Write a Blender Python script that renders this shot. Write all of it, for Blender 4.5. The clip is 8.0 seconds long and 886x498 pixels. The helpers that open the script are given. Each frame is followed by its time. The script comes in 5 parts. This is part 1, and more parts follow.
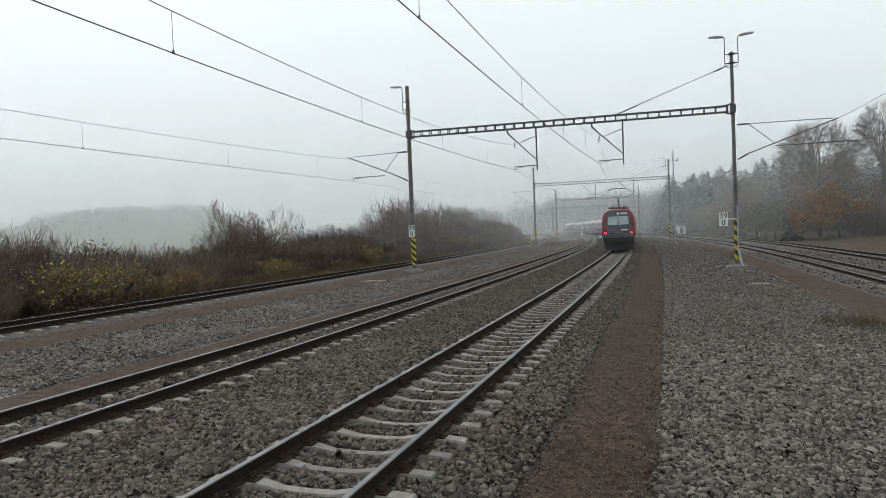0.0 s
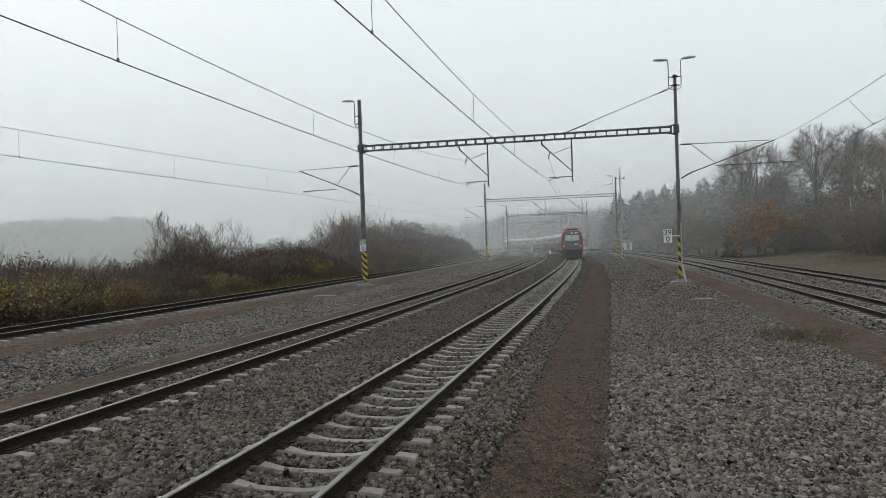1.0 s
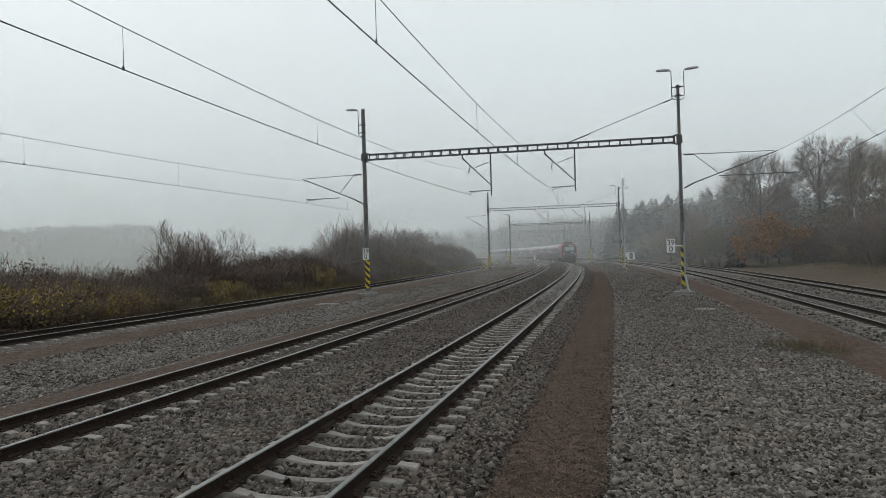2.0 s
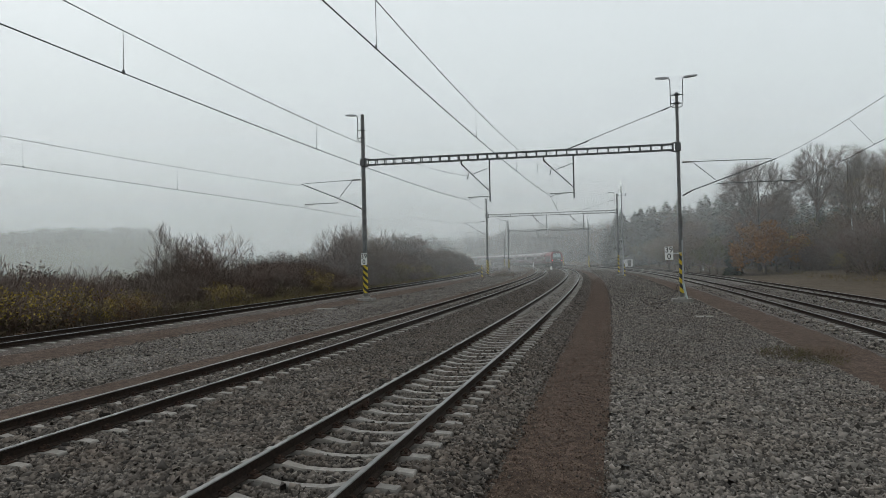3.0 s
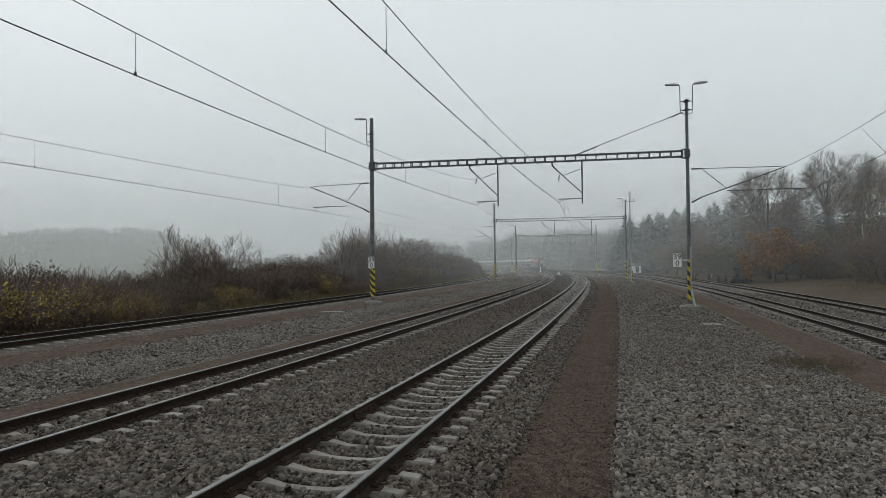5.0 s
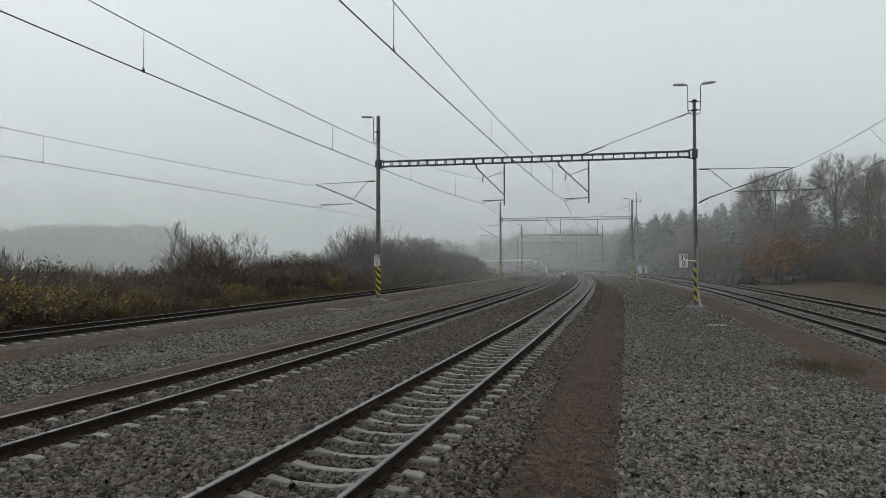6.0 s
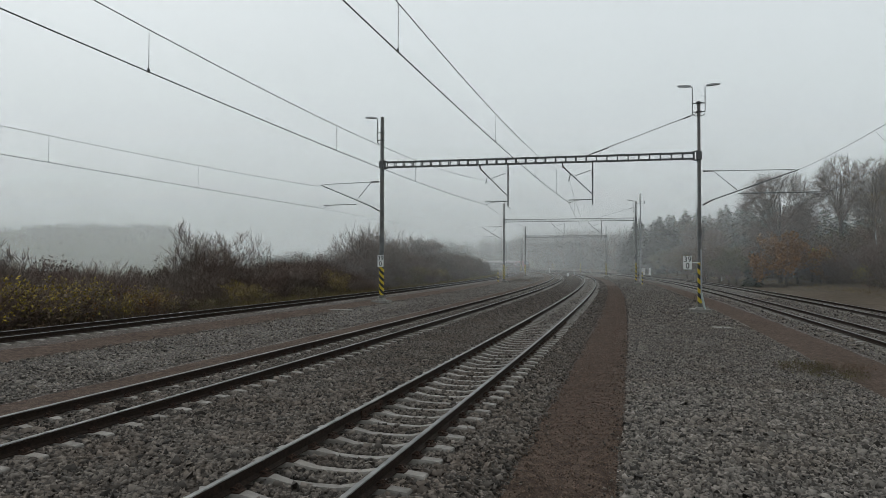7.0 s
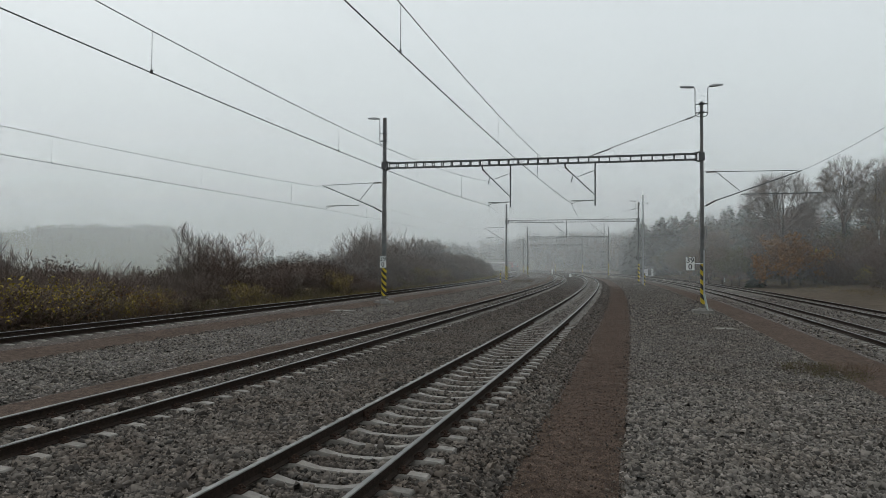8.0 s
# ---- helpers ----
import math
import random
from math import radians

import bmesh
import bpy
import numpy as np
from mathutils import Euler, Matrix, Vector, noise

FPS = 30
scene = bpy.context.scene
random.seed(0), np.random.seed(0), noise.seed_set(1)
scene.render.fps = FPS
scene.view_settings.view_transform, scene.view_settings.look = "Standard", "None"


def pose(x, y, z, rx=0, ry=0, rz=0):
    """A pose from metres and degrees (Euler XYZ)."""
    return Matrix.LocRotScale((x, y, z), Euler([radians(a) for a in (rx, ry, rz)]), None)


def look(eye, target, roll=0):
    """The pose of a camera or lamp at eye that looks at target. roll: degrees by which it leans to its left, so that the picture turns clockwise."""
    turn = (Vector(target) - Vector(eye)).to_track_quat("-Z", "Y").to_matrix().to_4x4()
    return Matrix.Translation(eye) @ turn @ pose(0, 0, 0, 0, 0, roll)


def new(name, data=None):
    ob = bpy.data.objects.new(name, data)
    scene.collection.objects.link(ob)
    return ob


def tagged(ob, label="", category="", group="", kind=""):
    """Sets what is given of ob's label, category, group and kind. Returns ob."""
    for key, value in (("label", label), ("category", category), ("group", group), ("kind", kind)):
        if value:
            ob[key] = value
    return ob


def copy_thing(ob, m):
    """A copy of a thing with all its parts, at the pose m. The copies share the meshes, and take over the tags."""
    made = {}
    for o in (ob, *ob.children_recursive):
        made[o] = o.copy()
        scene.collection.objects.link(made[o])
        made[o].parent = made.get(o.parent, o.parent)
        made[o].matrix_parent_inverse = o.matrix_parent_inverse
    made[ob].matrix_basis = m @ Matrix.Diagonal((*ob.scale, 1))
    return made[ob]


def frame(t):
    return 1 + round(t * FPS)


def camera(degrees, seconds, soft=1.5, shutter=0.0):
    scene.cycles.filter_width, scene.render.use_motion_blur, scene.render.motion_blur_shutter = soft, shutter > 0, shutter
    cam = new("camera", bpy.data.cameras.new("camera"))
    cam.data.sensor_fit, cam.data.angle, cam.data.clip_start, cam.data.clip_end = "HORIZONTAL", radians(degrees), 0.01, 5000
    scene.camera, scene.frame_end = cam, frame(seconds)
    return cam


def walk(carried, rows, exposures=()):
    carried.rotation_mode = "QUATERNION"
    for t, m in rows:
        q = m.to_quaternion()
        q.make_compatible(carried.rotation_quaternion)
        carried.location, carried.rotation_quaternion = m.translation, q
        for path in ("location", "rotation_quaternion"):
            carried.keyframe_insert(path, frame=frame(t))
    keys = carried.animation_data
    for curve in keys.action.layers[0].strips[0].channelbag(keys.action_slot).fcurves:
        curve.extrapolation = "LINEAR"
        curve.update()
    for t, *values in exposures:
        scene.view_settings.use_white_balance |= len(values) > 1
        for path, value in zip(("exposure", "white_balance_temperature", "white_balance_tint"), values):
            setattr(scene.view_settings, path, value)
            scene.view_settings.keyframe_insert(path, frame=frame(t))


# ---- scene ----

# ================= camera: on a tripod, panning and tilting only =================
EYE = (0.0, 0.0, 2.378)
PAN = [  # seconds, yaw, pitch, roll
    (0.0, 2.503, -1.434, 2.288), (0.5, -0.134, -0.786, 1.868), (1.0, -1.717, -0.301, 1.916),
    (1.5, -1.482, 0.130, 1.830), (3.0, -1.629, 0.973, 1.237), (3.5, -1.400, 1.157, 1.062),
    (4.0, -1.433, 1.330, 0.963), (4.5, -1.243, 1.393, 0.825), (6.0, -0.503, 1.228, 0.068),
    (6.5, -0.338, 1.236, -0.067), (7.0, -0.207, 1.307, -0.179), (7.5, -0.206, 1.369, -0.311),
    (8.0, 0.000, 1.375, -0.213)]
cam = camera(68.0, 8.0, soft=0.45)
walk(cam, [(t, pose(*EYE, 90 + p, r, y)) for t, y, p, r in PAN],
     exposures=[(0.0, 0.40), (0.5, 0.33), (1.0, 0.28), (1.5, 0.20), (3.0, 0.08), (8.0, 0.0)])

# ================= overcast daylight in fog =================
world = bpy.data.worlds.new("overcast_sky")
scene.world = world
world.use_nodes = True
wn, wl = world.node_tree.nodes, world.node_tree.links
sky = wn.new("ShaderNodeTexSky")
sky.sky_type, sky.sun_disc = "NISHITA", False
sky.sun_elevation, sky.sun_rotation = radians(50), radians(-35)
sky.air_density, sky.dust_density = 1.0, 6.0
grey = wn.new("ShaderNodeHueSaturation")
grey.inputs["Saturation"].default_value = 0.25
cloud = wn.new("ShaderNodeMix")
cloud.data_type = "RGBA"
cloud.inputs[0].default_value = 0.85
cloud.inputs[7].default_value = (7.85, 8.6, 8.9, 1)
wl.new(sky.outputs[0], grey.inputs["Color"])
wl.new(grey.outputs[0], cloud.inputs[6])
wl.new(cloud.outputs[2], wn["Background"].inputs["Color"])
wn["Background"].inputs["Strength"].default_value = 0.1
sun = new("sun", bpy.data.lights.new("sun", "SUN"))
sun.data.energy, sun.data.angle, sun.data.color = 0.5, radians(60), (1.0, 0.97, 0.93)
sun.matrix_basis = look((-40, 57, 80), (0, 0, 0))
scene.cycles.transparent_max_bounces = 48

# ================= materials =================
def material(name, c1, c2=None, scale=8.0, rough=0.7, metal=0.0, bump=0.0, bscale=60.0, detail=6.0,
             island=0.0, c3=None, scale3=0.6, spec=0.5, obj=False, amount3=0.5):
    """Two-scale noise colour (grain and large stains), bump grain, and a random shade per piece."""
    m = bpy.data.materials.new(name)
    m.use_nodes = True
    n, l = m.node_tree.nodes, m.node_tree.links
    b = n["Principled BSDF"]
    b.inputs["Roughness"].default_value, b.inputs["Metallic"].default_value = rough, metal
    b.inputs["Specular IOR Level"].default_value = spec
    co = n.new("ShaderNodeTexCoord")
    out = co.outputs["Object"] if obj else n.new("ShaderNodeNewGeometry").outputs["Position"]
    t = n.new("ShaderNodeTexNoise")
    t.inputs["Scale"].default_value, t.inputs["Detail"].default_value = scale, detail
    l.new(out, t.inputs["Vector"])
    r = n.new("ShaderNodeValToRGB")
    r.color_ramp.elements[0].position, r.color_ramp.elements[1].position = 0.32, 0.68
    r.color_ramp.elements[0].color = (*c1, 1)
    r.color_ramp.elements[1].color = (*(c2 or c1), 1)
    l.new(t.outputs["Fac"], r.inputs[0])
    col = r.outputs[0]
    if c3:
        t3 = n.new("ShaderNodeTexNoise")
        t3.inputs["Scale"].default_value, t3.inputs["Detail"].default_value = scale3, 4
        l.new(out, t3.inputs["Vector"])
        mr = n.new("ShaderNodeMapRange")
        mr.inputs[1].default_value, mr.inputs[2].default_value = 0.42, 0.66
        mr.inputs[4].default_value = amount3
        l.new(t3.outputs["Fac"], mr.inputs[0])
        mx = n.new("ShaderNodeMix")
        mx.data_type = "RGBA"
        mx.inputs[7].default_value = (*c3, 1)
        l.new(mr.outputs[0], mx.inputs[0])
        l.new(col, mx.inputs[6])
        col = mx.outputs[2]
    if island:
        hv = n.new("ShaderNodeHueSaturation")
        if island > 0:
            src = n.new("ShaderNodeNewGeometry").outputs["Random Per Island"]
        else:
            src = n.new("ShaderNodeObjectInfo").outputs["Random"]
        mr = n.new("ShaderNodeMapRange")
        mr.inputs[3].default_value, mr.inputs[4].default_value = 1 - abs(island), 1 + abs(island)
        l.new(src, mr.inputs[0])
        l.new(mr.outputs[0], hv.inputs["Value"])
        l.new(col, hv.inputs["Color"])
        col = hv.outputs[0]
    l.new(col, b.inputs["Base Color"])
    if bump:
        tb = n.new("ShaderNodeTexNoise")
        tb.inputs["Scale"].default_value, tb.inputs["Detail"].default_value = bscale, 4
        l.new(out, tb.inputs["Vector"])
        bp = n.new("ShaderNodeBump")
        bp.inputs["Strength"].default_value, bp.inputs["Distance"].default_value = bump, 1.2 / bscale
        l.new(tb.outputs["Fac"], bp.inputs["Height"])
        l.new(bp.outputs[0], b.inputs["Normal"])
    return m


def gravel_material(name, base, light, dirt_and_shade, size=0.05, gap=0.35, patch=0.5, rough=0.75, spec=0.20):
    """Crushed stone seen as cells: a shade per stone, gaps darkened to paint the shade between stones, brown dirt in
    patches, relief.
    """
    m = bpy.data.materials.new(name)
    m.use_nodes = True
    n, l = m.node_tree.nodes, m.node_tree.links
    b = n["Principled BSDF"]
    b.inputs["Roughness"].default_value = rough
    b.inputs["Specular IOR Level"].default_value = spec
    pos = n.new("ShaderNodeNewGeometry").outputs["Position"]
    v = n.new("ShaderNodeTexVoronoi")
    v.inputs["Scale"].default_value = 1 / size
    l.new(pos, v.inputs["Vector"])
    bw = n.new("ShaderNodeSeparateColor")
    l.new(v.outputs["Color"], bw.inputs[0])
    ramp = n.new("ShaderNodeValToRGB")
    ramp.color_ramp.elements[0].color = (*[c * 0.55 for c in base], 1)
    ramp.color_ramp.elements[1].color = (*light, 1)
    e = ramp.color_ramp.elements.new(0.6)
    e.color = (*base, 1)
    l.new(bw.outputs[0], ramp.inputs[0])
    # shade between stones put into the colour: cells darken towards their edges
    edge = n.new("ShaderNodeMapRange")
    edge.inputs[1].default_value, edge.inputs[2].default_value = 0.35, 0.75
    edge.inputs[3].default_value, edge.inputs[4].default_value = 0.0, gap
    l.new(v.outputs["Distance"], edge.inputs[0])
    t3 = n.new("ShaderNodeTexNoise")
    t3.inputs["Scale"].default_value, t3.inputs["Detail"].default_value = 0.7, 6
    l.new(pos, t3.inputs["Vector"])
    mr = n.new("ShaderNodeMapRange")
    mr.inputs[1].default_value, mr.inputs[2].default_value, mr.inputs[4].default_value = 0.4, 0.7, patch
    l.new(t3.outputs["Fac"], mr.inputs[0])
    add = n.new("ShaderNodeMath")
    add.operation, add.use_clamp = "ADD", True
    l.new(edge.outputs[0], add.inputs[0])
    l.new(mr.outputs[0], add.inputs[1])
    mx = n.new("ShaderNodeMix")
    mx.data_type = "RGBA"
    mx.inputs[7].default_value = (*dirt_and_shade, 1)
    l.new(add.outputs[0], mx.inputs[0])
    l.new(ramp.outputs[0], mx.inputs[6])
    tm = n.new("ShaderNodeTexNoise")
    tm.inputs["Scale"].default_value, tm.inputs["Detail"].default_value = 6.0, 8
    l.new(pos, tm.inputs["Vector"])
    mv = n.new("ShaderNodeMapRange")
    mv.inputs[1].default_value, mv.inputs[2].default_value = 0.3, 0.7
    mv.inputs[3].default_value, mv.inputs[4].default_value = 0.6, 1.4
    l.new(tm.outputs["Fac"], mv.inputs[0])
    hv = n.new("ShaderNodeHueSaturation")
    l.new(mv.outputs[0], hv.inputs["Value"])
    l.new(mx.outputs[2], hv.inputs["Color"])
    l.new(hv.outputs[0], b.inputs["Base Color"])
    inv = n.new("ShaderNodeMath")
    inv.operation = "SUBTRACT"
    inv.inputs[0].default_value = 1.0
    l.new(v.outputs["Distance"], inv.inputs[1])
    bp = n.new("ShaderNodeBump")
    bp.inputs["Strength"].default_value, bp.inputs["Distance"].default_value = 0.9, size * 0.5
    l.new(inv.outputs[0], bp.inputs["Height"])
    l.new(bp.outputs[0], b.inputs["Normal"])
    return m


def stripe_material(name, period, slant, c1=(0.55, 0.40, 0.02), c2=(0.012, 0.012, 0.012)):
    """Painted warning stripes, worn."""
    m = material(name, c1, c1, rough=0.5)
    n, l = m.node_tree.nodes, m.node_tree.links
    b = n["Principled BSDF"]
    sep = n.new("ShaderNodeSeparateXYZ")
    l.new(n.new("ShaderNodeTexCoord").outputs["Object"], sep.inputs[0])
    a = n.new("ShaderNodeMath"); a.operation = "MULTIPLY_ADD"
    a.inputs[1].default_value = slant
    l.new(sep.outputs[0], a.inputs[0])
    l.new(sep.outputs[2], a.inputs[2])
    d = n.new("ShaderNodeMath"); d.operation = "DIVIDE"
    d.inputs[1].default_value = period
    l.new(a.outputs[0], d.inputs[0])
    f = n.new("ShaderNodeMath"); f.operation = "FRACT"
    l.new(d.outputs[0], f.inputs[0])
    g = n.new("ShaderNodeMath"); g.operation = "GREATER_THAN"
    g.inputs[1].default_value = 0.5
    l.new(f.outputs[0], g.inputs[0])
    t = n.new("ShaderNodeTexNoise"); t.inputs["Scale"].default_value = 14
    l.new(n.new("ShaderNodeNewGeometry").outputs["Position"], t.inputs["Vector"])
    r = n.new("ShaderNodeMapRange")
    r.inputs[3].default_value, r.inputs[4].default_value = 0.65, 1.1
    l.new(t.outputs["Fac"], r.inputs[0])
    mx = n.new("ShaderNodeMix"); mx.data_type = "RGBA"
    mx.inputs[6].default_value, mx.inputs[7].default_value = (*c1, 1), (*c2, 1)
    l.new(g.outputs[0], mx.inputs[0])
    hv = n.new("ShaderNodeHueSaturation")
    l.new(r.outputs[0], hv.inputs["Value"])
    l.new(mx.outputs[2], hv.inputs["Color"])
    l.new(hv.outputs[0], b.inputs["Base Color"])
    return m


def lamp_glow(name, c, strength):
    m = bpy.data.materials.new(name)
    m.use_nodes = True
    b = m.node_tree.nodes["Principled BSDF"]
    b.inputs["Base Color"].default_value = (*c, 1)
    b.inputs["Emission Color"].default_value = (*c, 1)
    b.inputs["Emission Strength"].default_value = strength
    return m


def fog_material(name, density):
    """One veil of drifting fog: mostly clear, scattering daylight both ways; thins near the ground and aloft."""
    m = bpy.data.materials.new(name)
    m.use_nodes = True
    n, l = m.node_tree.nodes, m.node_tree.links
    n.remove(n["Principled BSDF"])
    sep = n.new("ShaderNodeSeparateXYZ")
    geo = n.new("ShaderNodeNewGeometry")
    l.new(geo.outputs["Position"], sep.inputs[0])
    low = n.new("ShaderNodeMapRange"); low.interpolation_type = "SMOOTHSTEP"
    low.inputs[1].default_value, low.inputs[2].default_value = -1.0, 1.2
    l.new(sep.outputs[2], low.inputs[0])
    high = n.new("ShaderNodeMapRange"); high.interpolation_type = "SMOOTHSTEP"
    high.inputs[1].default_value, high.inputs[2].default_value = 14, 90
    high.inputs[3].default_value, high.inputs[4].default_value = 1.0, 0.0
    l.new(sep.outputs[2], high.inputs[0])
    t = n.new("ShaderNodeTexNoise")
    t.inputs["Scale"].default_value, t.inputs["Detail"].default_value = 0.03, 3
    l.new(geo.outputs["Position"], t.inputs["Vector"])
    w = n.new("ShaderNodeMapRange")
    w.inputs[3].default_value, w.inputs[4].default_value = density * 0.75, density * 1.25
    l.new(t.outputs["Fac"], w.inputs[0])
    a = n.new("ShaderNodeMath"); a.operation = "MULTIPLY"
    side = n.new("ShaderNodeMapRange"); side.interpolation_type = "SMOOTHSTEP"
    side.inputs[1].default_value, side.inputs[2].default_value = -18, -40
    side.inputs[4].default_value = 0.35
    l.new(sep.outputs[0], side.inputs[0])
    both = n.new("ShaderNodeMath"); both.operation = "MAXIMUM"
    l.new(low.outputs[0], both.inputs[0]); l.new(side.outputs[0], both.inputs[1])
    l.new(both.outputs[0], a.inputs[0]); l.new(high.outputs[0], a.inputs[1])
    a2 = n.new("ShaderNodeMath"); a2.operation = "MULTIPLY"
    l.new(a.outputs[0], a2.inputs[0]); l.new(w.outputs[0], a2.inputs[1])
    dif, trl, mid = n.new("ShaderNodeBsdfDiffuse"), n.new("ShaderNodeBsdfTranslucent"), n.new("ShaderNodeMixShader")
    for sh in (dif, trl):
        sh.inputs["Color"].default_value = (0.860, 0.880, 0.877, 1)
    mid.inputs[0].default_value = 0.5
    l.new(dif.outputs[0], mid.inputs[1]); l.new(trl.outputs[0], mid.inputs[2])
    clear, mix = n.new("ShaderNodeBsdfTransparent"), n.new("ShaderNodeMixShader")
    l.new(a2.outputs[0], mix.inputs[0])
    l.new(clear.outputs[0], mix.inputs[1]); l.new(mid.outputs[0], mix.inputs[2])
    l.new(mix.outputs[0], n["Material Output"].inputs["Surface"])
    return m


RAIL_SIDE = material("rusty_rail_steel", (0.016, 0.012, 0.010), (0.034, 0.023, 0.017), 20, 0.75, 0.2, 0.3, 90, spec=0.12)
RAIL_HEAD = material("worn_rail_head", (0.11, 0.107, 0.104), (0.17, 0.166, 0.162), 3, 0.34, 0.8, 0.05, 200)
CLIP = material("rusty_clip", (0.03, 0.022, 0.018), (0.06, 0.035, 0.025), 30, 0.8, 0.3, spec=0.12)
SLEEPER = material("weathered_concrete", (0.146, 0.133, 0.118), (0.240, 0.222, 0.200), 9, 0.55, 0, 0.4, 130, island=-0.18,
                   c3=(0.1258, 0.1087, 0.0915), scale3=3.0, amount3=0.6, spec=0.30)
SLEEPER_FAR = material("weathered_concrete_far", (0.146, 0.133, 0.118), (0.240, 0.222, 0.200), 9, 0.55, island=0.18, spec=0.30)
STONE_DARK = material("basalt_ballast_stone", (0.073, 0.062, 0.053), (0.111, 0.095, 0.081), 9, 0.7, island=0.78,
                      c3=(0.070, 0.048, 0.034), scale3=0.9, amount3=0.4, spec=0.22)
STONE_GREY = material("grey_gravel_stone", (0.098, 0.086, 0.076), (0.150, 0.134, 0.118), 9, 0.7, island=0.78,
                      c3=(0.094, 0.073, 0.056), scale3=0.8, amount3=0.45, spec=0.22)
# third colour: brown dirt patches, and the painted shade in the gaps
BALLAST = gravel_material("ballast", (0.084, 0.0690, 0.0585), (0.210, 0.1760, 0.1480), (0.0230, 0.0170, 0.0125), 0.060, 0.95, 0.45)
GRAVEL = gravel_material("grey_gravel", (0.112, 0.098, 0.085), (0.285, 0.255, 0.225), (0.0300, 0.0245, 0.0200), 0.062, 0.95, 0.3)
CINDER = gravel_material("brown_cinder", (0.083, 0.059, 0.047), (0.150, 0.110, 0.088), (0.050, 0.034, 0.025), 0.018, 0.5, 0.45, 0.9, 0.08)
EARTH = material("bare_earth", (0.0633, 0.0483, 0.0368), (0.1092, 0.0874, 0.0644), 1.5, 0.95, 0, 0.5, 25, c3=(0.06, 0.05, 0.034), scale3=0.15, spec=0.12)
GRASS_EARTH = material("autumn_meadow", (0.045, 0.040, 0.022), (0.08, 0.072, 0.038), 0.8, 0.95, 0, 0.6, 12, c3=(0.055, 0.075, 0.025), scale3=0.03, spec=0.12)
STEEL = material("grey_painted_steel", (0.085, 0.088, 0.088), (0.15, 0.152, 0.15), 4, 0.6, 0.2, 0.15, 60, c3=(0.12, 0.085, 0.06), scale3=1.2, amount3=0.3)
STEEL_DARK = material("dark_galvanised_steel", (0.060, 0.062, 0.063), (0.105, 0.106, 0.106), 6, 0.6, 0.3, 0.1, 60)
WIRE = material("dull_copper_wire", (0.03, 0.03, 0.03), (0.05, 0.048, 0.045), 5, 0.6, 0.5)
INSUL = material("brown_insulator", (0.03, 0.022, 0.02), (0.045, 0.03, 0.025), 5, 0.3)
CONCRETE = material("grey_concrete", (0.14, 0.132, 0.12), (0.24, 0.23, 0.212), 6, 0.9, 0, 0.4, 70, c3=(0.12, 0.11, 0.09), scale3=2)
WHITE = material("white_enamel", (0.62, 0.62, 0.60), (0.74, 0.74, 0.72), 6, 0.45)
BLACK = material("black_paint", (0.015, 0.015, 0.015), (0.03, 0.03, 0.03), 6, 0.5)
PALE_PIPE = material("pale_green_conduit", (0.30, 0.36, 0.34), (0.42, 0.47, 0.45), 6, 0.5)
LAMP_GREY = material("lamp_housing", (0.22, 0.225, 0.23), (0.30, 0.305, 0.31), 6, 0.5)
STRIPE_BOLD = stripe_material("black_yellow_bold_stripes", 0.43, 1.1)
STRIPE_FINE = stripe_material("black_yellow_stripes", 0.56, 1.0)
FOG = fog_material("fog", 0.088)

